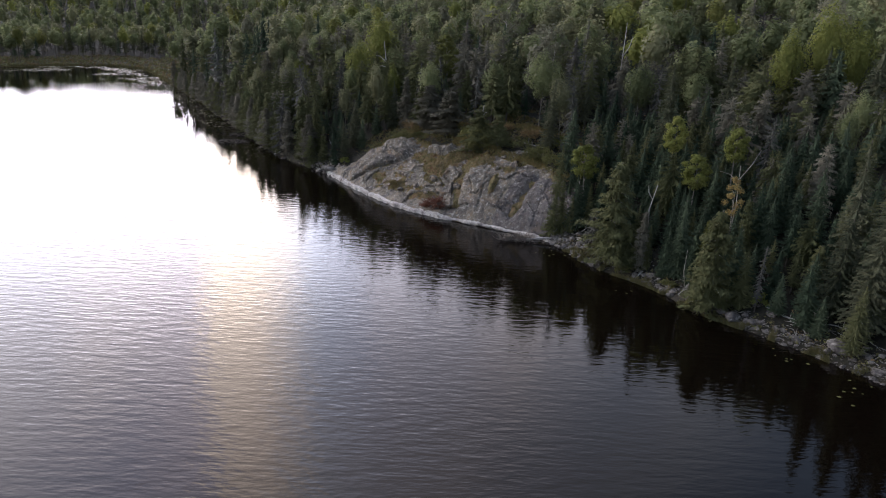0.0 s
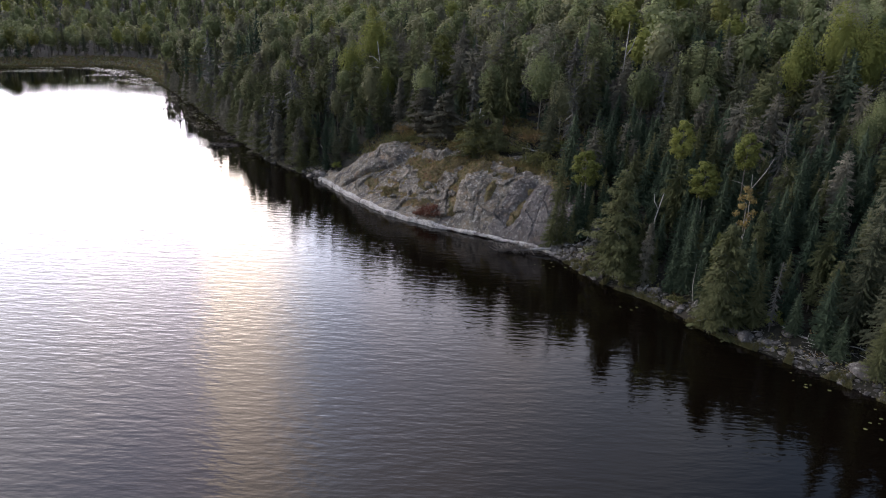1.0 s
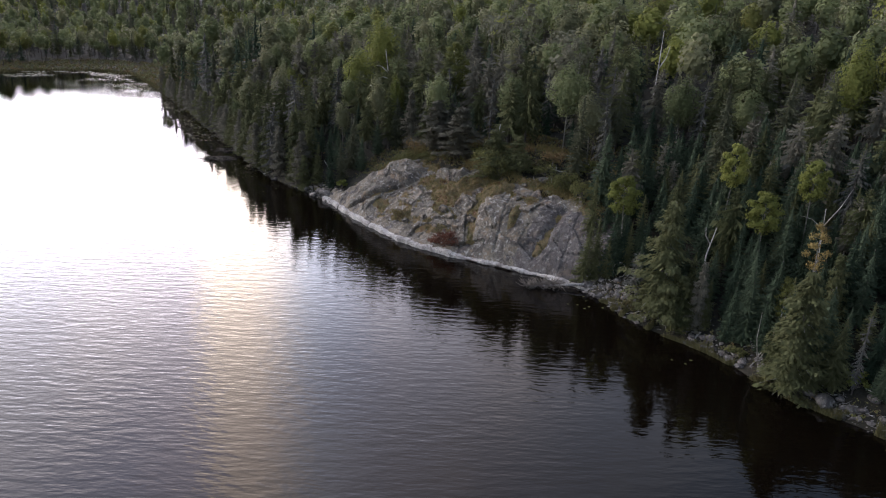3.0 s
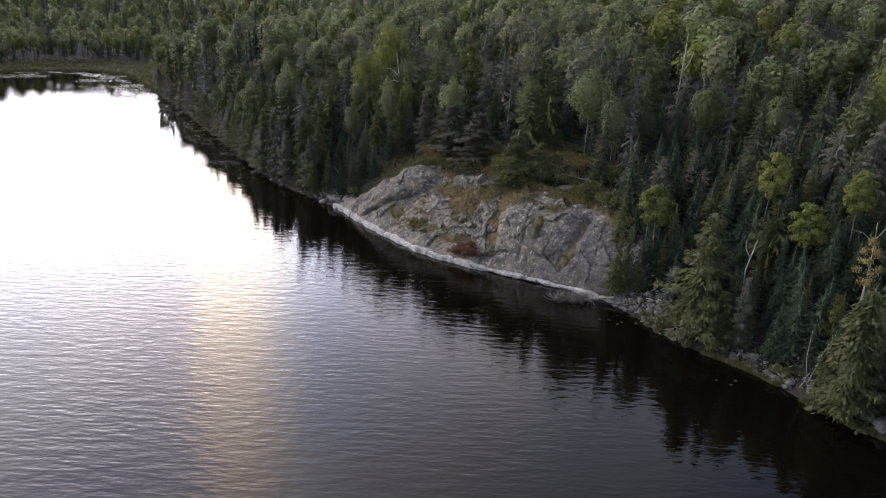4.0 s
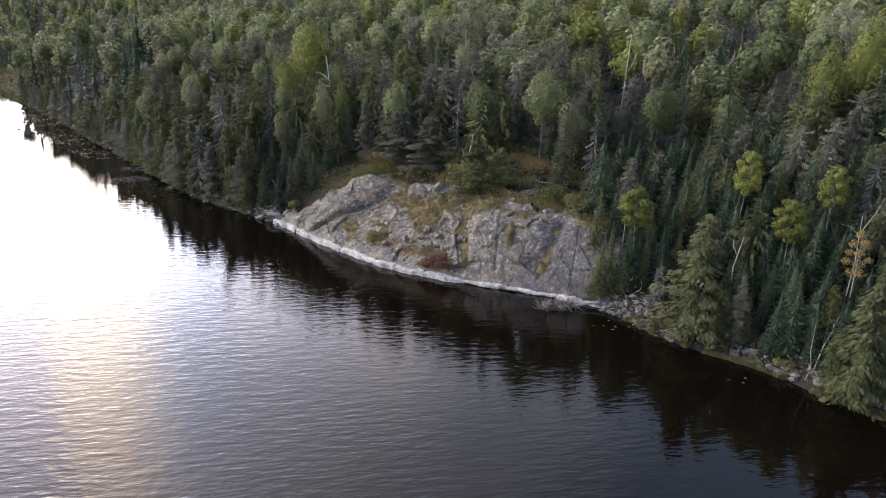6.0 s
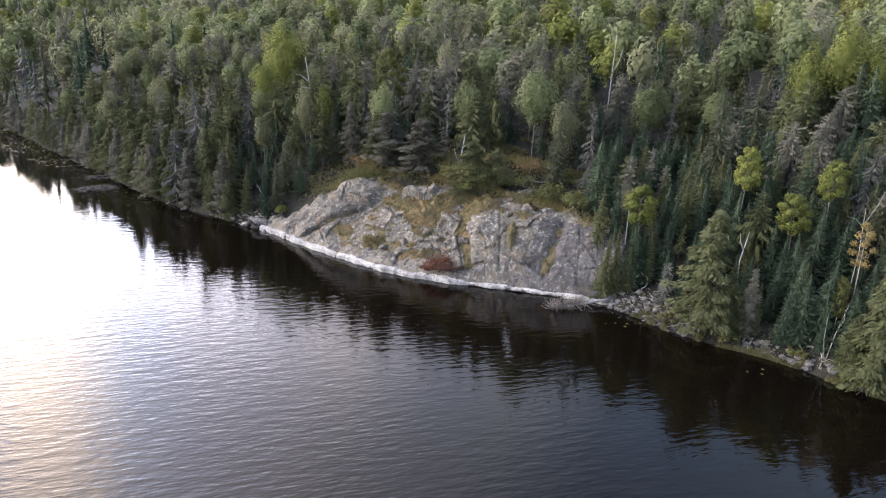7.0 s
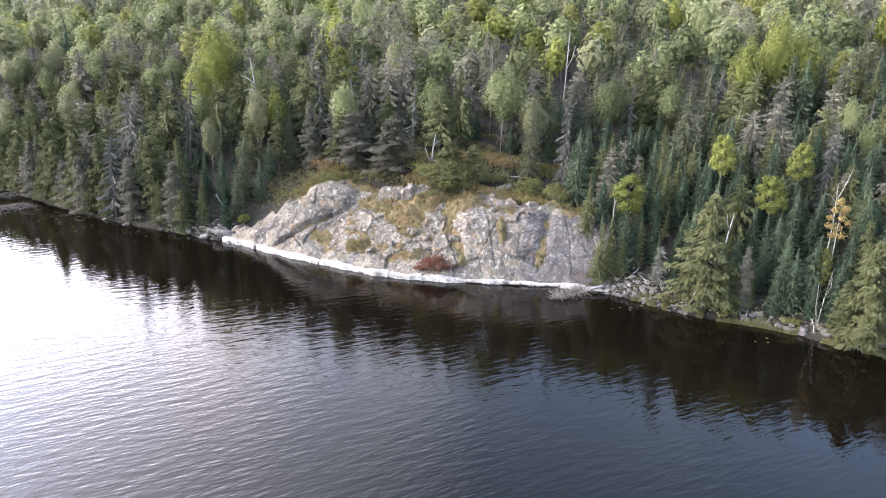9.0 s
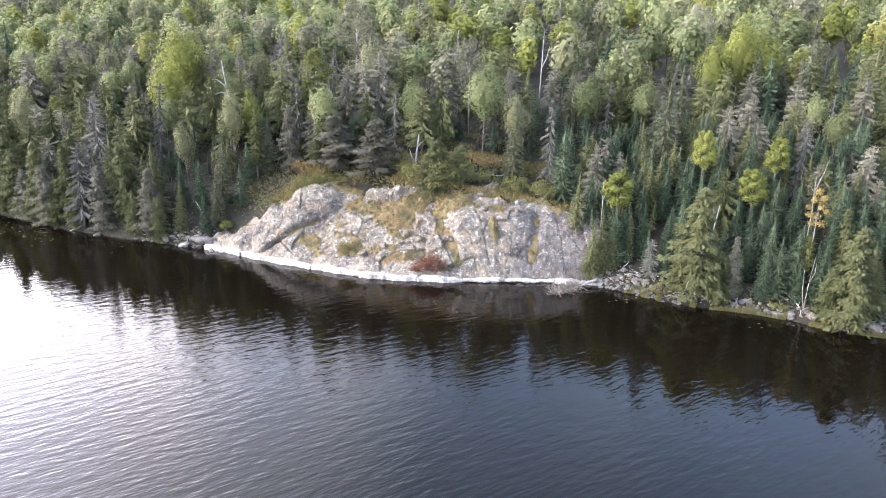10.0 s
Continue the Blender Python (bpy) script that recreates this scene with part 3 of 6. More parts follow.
def bare_boughs(rng, height, radius, count, low=0.05, droop=0.5, thick=0.02):
    """Thin bare boughs as tapered three-sided sticks."""
    out = []
    for i in range(count):
        z = height * (low + (0.97 - low) * (i + rng.random()) / count)
        ln = radius * (0.35 + 0.65 * (1 - z / height)) * rng.uniform(0.5, 1.15)
        a = rng.random() * 2 * math.pi
        c, s = math.cos(a), math.sin(a)
        kink = rng.uniform(-0.25, 0.25) * ln
        out.append(tube([(0, 0, z), (c * ln * 0.5 - s * kink * 0.4, s * ln * 0.5 + c * kink * 0.4, z - droop * ln * 0.15),
                         (c * ln - s * kink, s * ln + c * kink, z - droop * ln * rng.uniform(0.4, 1.0))], [thick, thick * 0.7, thick * 0.25], 3))
    return joined(out)


def leaf_clumps(rng, centers, sizes, leaves, leaf, middle=None):
    """Crowns of small leaf blades round clump centres; the blades turn their faces outwards."""
    n = len(centers) * leaves
    c = np.repeat(centers, leaves, 0)
    s = np.repeat(sizes, leaves)[:, None]
    d = rng.normal(size=(n, 3))
    d /= np.linalg.norm(d, axis=1, keepdims=True)
    p = c + d * s * (rng.random((n, 1)) ** 0.35) * np.array([1, 1, 0.8])
    out = 0.9 * d + 0.32 * rng.normal(size=(n, 3))
    if middle is not None:
        m = p - np.asarray(middle)
        out += 0.6 * m / (np.linalg.norm(m, axis=1, keepdims=True) + 1e-6)
    out[:, 2] += 0.25
    out /= np.linalg.norm(out, axis=1, keepdims=True)
    a = np.cross(out, rng.normal(size=(n, 3)))
    a /= np.linalg.norm(a, axis=1, keepdims=True)
    b = np.cross(out, a)
    k = leaf * rng.uniform(0.6, 1.3, (n, 1))
    v = np.stack([p - a * k * 0.6, p + b * k * 0.45, p + a * k * 0.6, p - b * k * 0.45], 1)
    q = np.arange(4 * n).reshape(-1, 4)
    return v.reshape(-1, 3), np.concatenate([q[:, [0, 1, 2]], q[:, [0, 2, 3]]])


def unit(v):
    return v / (np.linalg.norm(v, axis=1, keepdims=True) + 1e-9)


def leafy_dome(rng, middle, wide, tall, lumps, leaves, leaf, rough=0.16, body=0.6):
    """A rounded crown with a lumpy outline: leaf blades over a body of close twigs."""
    knobs = unit(rng.normal(size=(lumps, 3)) * np.array([1, 1, 0.8]) + np.array([0, 0, 0.35]))
    swell = rng.uniform(0.18, 0.5, lumps) + 0.6 * (0.6 - body)

    def shape(d):
        near = 1 - d @ knobs.T
        push = swell[None] * np.exp(-(near / 0.13) ** 1.5)
        best = push.argmax(1)
        return body + push.max(1), knobs[best]

    d = unit(rng.normal(size=(leaves, 3)) + np.array([0, 0, 0.3]))
    r, knob = shape(d)
    r = r * (1.08 - 0.36 * rng.random(leaves) ** 1.3)
    scale = np.array([wide, wide, tall])
    taper = 1 - 0.22 * np.maximum(d[:, 2:], 0) - 0.15 * np.maximum(-d[:, 2:], 0)
    p = np.asarray(middle) + d * r[:, None] * scale * np.concatenate([taper, taper, np.ones_like(taper)], 1)
    out = unit(d + 0.9 * (d - knob) + 0.3 * rng.normal(size=(leaves, 3)) + np.array([0, 0, 0.15]))
    a = unit(np.cross(out, rng.normal(size=(leaves, 3))))
    b = np.cross(out, a)
    k = leaf * rng.uniform(0.6, 1.35, (leaves, 1))
    v = np.stack([p - a * k * 0.6, p + b * k * 0.45, p + a * k * 0.6, p - b * k * 0.45], 1).reshape(-1, 3)
    q = np.arange(4 * leaves).reshape(-1, 4)
    core = BALL_FINE * (0.62 * shape(BALL_FINE)[0] * (1 + rough * rng.normal(size=len(BALL_FINE))))[:, None] * scale * np.array([0.9, 0.9, 1]) + np.asarray(middle)
    return joined([(v, np.concatenate([q[:, [0, 1, 2]], q[:, [0, 2, 3]]])), (core, BALL_FINE_FACES)])


def broadleaf(rng, height, crown_r, crown_low, clumps, leaves, leaf, trunk_r, lean=0.0, core=0.6):
    """Trunk and limbs, then a crown of clumps at the limb ends: (wood, leaves)."""
    wood = [tube([(0, 0, -0.4), (0.1 * lean, 0, height * 0.3), (0.45 * lean, 0.05, height * 0.6), (0.8 * lean, 0, height * 0.8)],
                 [trunk_r * 1.2, trunk_r, trunk_r * 0.7, trunk_r * 0.2], 6)]
    cen, siz = [], []
    for i in range(clumps):
        q = (i + 0.5 + 0.6 * (rng.random() - 0.5)) / clumps
        s = crown_r * rng.uniform(0.30, 0.46) * (1 - 0.25 * q)
        z = height * (crown_low + (0.97 - crown_low) * q) - 0.5 * s
        prof = math.sin(math.pi * (0.16 + 0.76 * q)) ** 0.75
        r = max(crown_r * prof - 0.75 * s, 0.1) * math.sqrt(rng.uniform(0.35, 1.0))
        a = i * 2.4 + rng.uniform(-0.4, 0.4)
        x = lean * (z / height) ** 1.5
        p = np.array([x + r * math.cos(a), r * math.sin(a), z])
        cen.append(p)
        siz.append(s)
        if i % 2 == 0:
            z0 = max(z - r * 0.9 - 0.3, height * crown_low * 0.7)
            x0 = lean * (z0 / height) ** 1.5
            wood.append(tube([(x0, 0, z0), ((x0 + p[0]) / 2, p[1] / 2, (z0 + z) / 2 + 0.1 * r), tuple(p)], [trunk_r * 0.38, trunk_r * 0.25, trunk_r * 0.1], 4))
    if core > 0.5:
        mid = 0.5 + 0.5 * crown_low
        return joined(wood), leafy_dome(rng, (lean * mid ** 1.5, 0, height * mid), crown_r, height * (1 - crown_low) * 0.5, 22 if crown_low < 0.5 else 11, clumps * leaves, leaf, 0.12, 0.58 if crown_low < 0.5 else 0.42)
    return joined(wood), joined([leaf_clumps(rng, np.array(cen), np.array(siz), leaves, leaf, (0.6 * lean, 0, height * (0.35 * crown_low + 0.55))), clump_core(rng, cen, np.array(siz) * core)])


RNG = np.random.default_rng(11)
TREE_KINDS = {}


def crown_of(rng, height, k, sides):
    tiers = conifer_tiers(rng, height, k["radius"], int(8 + 0.5 * height), sides, k["low"], k["power"], k.get("lop", 0.0), k.get("top_lean", 0.0), k.get("inner", 0.55))
    return joined([conifer_crown(rng, height, **{n: v for n, v in k.items() if n != "inner"}), tiers])


def conifer_kind(key, name, label, category, mat, height, trunk_r, extra=None, **kw):
    """A kind of conifer in two makes: fine for the bank, light for the woods behind."""
    rng = np.random.default_rng(len(TREE_KINDS) + 100)
    trunk = mesh_from(key + "_trunk", *conifer_trunk(height, trunk_r, kw.get("top_lean", 0.0)), [M_BARK], None, True)
    boughs = mesh_from(key + "_boughs", *bare_boughs(rng, height * 0.75, *extra), [M_DEAD]) if extra else None
    light = dict(kw, whorls=int(kw["whorls"] * 0.6), boughs=kw["boughs"] - 2, fingers=4, fine=0.8, low=0.2)
    for suffix, k in (("", kw), ("_light", light)):
        crown = crown_of(rng, height, k, 7 if suffix else 9)
        if key.startswith("pine") and not suffix:
            core = conifer_tiers(rng, height * 0.97, k["radius"], 13, 9, 0.06, 0.5, 0.2, 0.0, 0.42)
            crown = joined([ragged_crown(rng, height, k["radius"]), core])
        parts = [("trunk", trunk, ""), ("crown", mesh_from(key + "_crown" + suffix, *crown, [mat]), "")]
        if boughs and not suffix:
            parts.append(("deadwood", boughs, "bare grey dead boughs"))
        TREE_KINDS[key + suffix] = (name, label, category, height, parts)


def broadleaf_kind(key, name, label, category, leaf_mat, wood_mat, height, *args, **kw):
    rng = np.random.default_rng(len(TREE_KINDS) + 100)
    wood, leaves = broadleaf(rng, height, *args, **kw)
    parts = [("trunk", mesh_from(key + "_trunk", *wood, [wood_mat], None, True), ""), ("crown", mesh_from(key + "_crown", *leaves, [leaf_mat]), "")]
    TREE_KINDS[key] = (name, label, category, height, parts)


for i in range(4):
    conifer_kind("spruce%d" % i, "spruce_tree", "mature dark green spruce on the lake shore slope", "spruce", (M_SPRUCE, M_OLIVE)[i % 2], 10.0, 0.12, (1.1, 16, 0.03, 0.7),
                 radius=1.75 + 0.15 * (i % 3), whorls=34, boughs=12, fingers=5, fine=0.66, low=0.03, power=0.74, droop=0.38, hang=0.55, ragged=0.15, skip=0.05)
for i in range(3):
    conifer_kind("fir%d" % i, "fir_tree", "young blue-green fir with a sharp spire", "fir", M_FIR, 6.0, 0.06, None,
                 radius=1.15 + 0.1 * i, whorls=26, boughs=11, fingers=4, fine=0.75, low=0.0, power=0.78, droop=0.22, hang=0.45, ragged=0.1, inner=0.7)
for i in range(3):
    conifer_kind("pine%d" % i, "spruce_tree", ("old olive spruce with a ragged drooping crown", "old spruce with browning grey-green needles", "old olive spruce with a ragged drooping crown")[i],
                 "spruce", (M_OLIVE, M_BROWN, M_OLIVE)[i], 11.0, 0.15, (1.9, 30, 0.03, 0.8),
                 radius=1.85, whorls=38, boughs=14, fingers=5, fine=0.46, low=0.0 if i == 2 else 0.05, power=0.5, droop=0.5, hang=1.3, ragged=0.42, skip=0.28, lop=0.28, inner=0.5)
for i in range(2):
    conifer_kind("grey%d" % i, "dead_spruce", "dying grey spruce hung with pale beard lichen", "dead tree", M_LICHEN, 9.0, 0.09, (0.8, 24, 0.1, 0.9, 0.014),
                 radius=0.75 + 0.25 * i, whorls=34, boughs=7, fingers=4, fine=0.7, low=0.12, power=0.35, droop=0.7, hang=1.2, ragged=0.5, skip=0.3, top_lean=0.5, inner=0.36)
for i, (leaf, label) in enumerate([(M_ASPEN, "green aspen with a rounded leafy crown and pale trunk"), (M_BIRCH, "dull green birch with a thin rounded crown"),
                                   (M_LIME, "bright yellow-green poplar with a full crown"), (M_GOLD, "birch turned gold with a white forked trunk"),
                                   (M_ASPEN, "green aspen with a rounded leafy crown and pale trunk"), (M_PALE, "thin grey-leaved aspen with a pale forked trunk"),
                                   (M_LIME, "small yellow-green aspen with a round top"), (M_ORANGE, "birch turned orange-gold with bare white limbs")]):
    broadleaf_kind("leaf%d" % i, ("aspen_tree", "birch_tree", "poplar_tree", "birch_tree", "aspen_tree", "aspen_tree", "aspen_tree", "birch_tree")[i], label,
                   ("aspen", "birch", "poplar", "birch", "aspen", "aspen", "aspen", "birch")[i], leaf, M_WHITE_BARK if i in (3, 5, 7) else M_GREY_BARK, 10.0, (2.3, 2.3, 2.4, 1.7, 2.5, 2.3, 1.8, 1.6)[i],
                   (0.26, 0.26, 0.22, 0.42, 0.26, 0.55, 0.60, 0.52)[i], (24, 22, 26, 26, 26, 16, 22, 12)[i], (110, 110, 110, 150, 110, 130, 150, 120)[i], (0.2, 0.2, 0.2, 0.14, 0.2, 0.15, 0.17, 0.14)[i], 0.065, lean=0.5 * (i % 3 - 1), core=0.3 if i in (5, 7) else 0.45 if i == 3 else 0.38 if i == 6 else 0.68)

GROUPS = {"spruce": "spruces on the slope", "fir": "young firs by the shore", "dead tree": "dead trees in the wood", "aspen": "aspens in the wood",
          "birch": "birches in the wood", "poplar": "poplars in the wood"}


def plant(key, x, y, top=None, height=None, turn=None, label="", wide=1.0):
    """A tree of that kind at x, y; its height in metres, or its top's height above the lake."""
    name, text, category, tall, parts = TREE_KINDS[key]
    z = float(land_height(x, y)[0]) - 0.05
    if top is not None:
        height = top - z
    s = height / tall
    root = new(name)
    root.empty_display_size = 0.3
    turn = RNG.random() * 360 if turn is None else turn
    root.matrix_basis = pose(x, y, z, RNG.normal() * 1.5, RNG.normal() * 1.5, turn) @ Matrix.Diagonal((s * wide, s * wide, s, 1))
    tagged(root, label or text, category, GROUPS[category])
    for n, me, lab in parts:
        ob = part_mesh(n, me, root, lab)
        if n == "deadwood":
            ob["kind"] = "stuff"
    SPECIAL.append((x, y))
    return root


SPECIAL = []          # where trees stand already


def scatter(x0, x1, y0, y1, step, rng):
    nx, ny = int((x1 - x0) / step), int((y1 - y0) / step)
    i, j = np.meshgrid(np.arange(nx), np.arange(ny), indexing="ij")
    x = x0 + (i + 0.5 * (j % 2) + rng.uniform(-0.36, 0.36, i.shape)) * step
    y = y0 + (j + rng.uniform(-0.36, 0.36, i.shape)) * step
    return x.ravel(), y.ravel()


def on_bench(x, y):
    """The open rock and the bench behind it, where no tall tree stands by chance."""
    dist = np.hypot(x[:, None] - ROCK_P[None, ::4, 0], y[:, None] - ROCK_P[None, ::4, 1])
    s = ROCK_S[::4][dist.argmin(1)]
    lim = np.interp(s, [0, 2, 6, 12, 20, 28, 34, 38, ROCK_LONG], [3.0, 6.5, 13.0, 16.5, 16.5, 15.0, 13.5, 12.0, 8.0])
    return dist.min(1) < lim


def choose(rng, d, x, y):
    """A kind of tree for a spot d metres from the shore."""
    back = float(smooth_step(18, 55, d))
    grove = float(wave_noise(np.array([x]), np.array([y]), 14.0, 3.0)[0])
    leafy = 0.13 + 0.44 * back + 0.5 * grove * (0.3 + 0.8 * back)
    if x < -45 or y > 165:
        leafy = 0.05 + 0.56 * float(smooth_step(5, 17, d)) + 0.3 * grove
    if (y < 86 and d < 20) or (d < 11 and x > -45):
        leafy = 0.02
    slope = x > 12 and y < 84 and d < 24
    if not slope and rng.random() < leafy:
        return "leaf%d" % rng.choice(6, p=[0.32, 0.24, 0.12, 0.05, 0.2, 0.07])
    r = rng.random()
    if r < (0.0 if slope else 0.045):
        return "grey%d" % rng.integers(2)
    young = (0.48 if d > 3 else 0.2) * (1 - back) + 0.08 * back
    if y < 84 and 2.5 < d < 22:
        young = 0.74
    if r < 0.06 + young:
        return "fir%d" % rng.integers(3)
    if r < 0.70:
        return "spruce%d" % rng.integers(4)
    return "pine%d" % rng.integers(3)


STAND = []            # conifers deeper in the wood: kind, x, y, height, width


def build_fir_stand():
    """The conifers too many to count, in one mesh."""
    rng = np.random.default_rng(61)
    vs, fs, ms, ts, k = [], [], [], [], 0
    for key, x, y, tall, wide in STAND:
        z, a = float(land_height(x, y)[0]) - 0.05, rng.random() * 6.28
        ca, sa, q = math.cos(a), math.sin(a), tall / TREE_KINDS[key][3]
        tone = rng.random()
        for i, (n, me, lab) in enumerate(TREE_KINDS[key][4][:2]):
            v = np.empty(len(me.vertices) * 3, np.float32)
            me.vertices.foreach_get("co", v)
            v = v.reshape(-1, 3) * np.array([q * wide, q * wide, q])
            f = np.empty(len(me.polygons) * 3, np.int32)
            me.polygons.foreach_get("vertices", f)
            vs.append(np.stack([v[:, 0] * ca - v[:, 1] * sa + x, v[:, 0] * sa + v[:, 1] * ca + y, v[:, 2] + z], 1))
            fs.append(f.reshape(-1, 3) + k)
            ms.append(np.full(len(f) // 3, 0 if i == 0 else 1 if key[0] == "f" else 3 if key.startswith("pine1") else 4 if key[:7] in ("spruce0", "spruce2") else 2))
            ts.append(np.full(len(f) // 3, tone))
            k += len(v)
    tagged(new("fir_stand", mesh_from("fir_stand", np.concatenate(vs), np.concatenate(fs), [M_BARK, M_FIR, M_OLIVE, M_BROWN, M_SPRUCE], np.concatenate(ms), False, np.concatenate(ts))),
           "stand of young firs and olive spruces deeper in the wood", "firs", kind="stuff")


def plant_near():
    rng = np.random.default_rng(5)
    x, y = scatter(-64, 70, 36, 176, 2.4, rng)
    d = shore_distance(x, y)
    keep = (d > 0.6) & (d < 27) & ~on_bench(x, y) & (x < 62) & (y < 172)
    n, fixed = 0, list(SPECIAL)
    for px, py, pd in zip(x[keep], y[keep], d[keep]):
        if any(math.hypot(px - sx, py - sy) < 1.35 for sx, sy in fixed):
            continue
        key = choose(rng, pd, px, py)
        tall = TREE_KINDS[key][3] * (rng.uniform(0.7, 1.05) if "leaf" in key else rng.uniform(0.58, 0.98)) * (0.85 if pd < 3 else 1.0) * (0.75 if key.startswith("fir") and rng.random() < 0.4 else 1)
        if py > 98 and pd < 14:
            tall *= 0.92
        if px > 12 and py < 84 and pd < 20:
            tall *= 1.1 if key.startswith("fir") else 0.72
        if "leaf" not in key and (py > 112 or pd > 6.5):
            key += "_light"
        wide = rng.uniform(0.9, 1.2) if "leaf" in key else rng.uniform(0.95, 1.3)
        if key[0] in "fsp" and pd > (7 if key[0] == "f" else 9.5):
            STAND.append((key if pd < 9 else key.replace("_light", "") + "_light", px, py, tall, wide))
        else:
            plant(key, px, py, height=tall, wide=wide)
        n += 1
    # the wood goes on along the near bank
    x, y = scatter(26, 74, -30, 44, 3.0, rng)
    d = shore_distance(x, y)
    keep = (d > 0.8) & (d < 12) & (y < 38)
    for px, py in zip(x[keep], y[keep]):
        STAND.append((str(rng.choice(["spruce1_light", "spruce3_light", "fir1_light", "pine0_light"])), px, py, rng.uniform(9.0, 13.0), rng.uniform(0.85, 1.05)))
    # young firs that fill the slope beside the rock
    x, y = scatter(13, 38, 48, 88, 1.75, rng)
    d = shore_distance(x, y)
    keep = (d > 1.6) & (d < 20) & ~on_bench(x, y)
    fixed = list(SPECIAL)
    for px, py in zip(x[keep], y[keep]):
        if any(math.hypot(px - sx, py - sy) < 0.95 for sx, sy in fixed):
            continue
        kind = rng.choice(["fir0", "fir1", "fir2", "spruce1_light", "pine1_light", "spruce3_light"], p=[0.23, 0.23, 0.22, 0.14, 0.06, 0.12])
        spot = (str(kind), px, py, rng.uniform(3.4, 6.8), rng.uniform(0.95, 1.2))
        if shore_distance(np.array([px]), np.array([py]))[0] < 8.5:
            plant(*spot[:3], height=spot[3], wide=spot[4])
        else:
            STAND.append(spot)


def plant_fringe():
    """Old trees that lean out over the water along the far bank."""
    rng = np.random.default_rng(15)
    p = SHORE_LINE
    k = [i for i in range(len(p)) if p[i, 0] < -17.5 and p[i, 0] > -100 and 104 < p[i, 1] < 235]
    line = p[k]
    run = np.concatenate([[0], np.cumsum(np.hypot(*np.diff(line, axis=0).T))])
    at = 0.5
    while at < run[-1]:
        x, y = np.interp(at, run, line[:, 0]), np.interp(at, run, line[:, 1])
        key = rng.choice(["spruce1", "spruce3", "pine0", "pine1", "pine2", "spruce0", "grey1"], p=[0.12, 0.12, 0.14, 0.36, 0.12, 0.06, 0.08])
        if all(math.hypot(x + 0.7 - sx, y + 0.4 - sy) > 1.3 for sx, sy in SPECIAL):
            plant(str(key), x + 0.1 + rng.uniform(-0.15, 0.4), y + 0.05 + rng.uniform(-0.15, 0.3), height=rng.uniform(4.6, 8.4), wide=rng.uniform(1.0, 1.4))
        at += rng.uniform(1.2, 2.4) * (1 if y < 160 else 1.6)


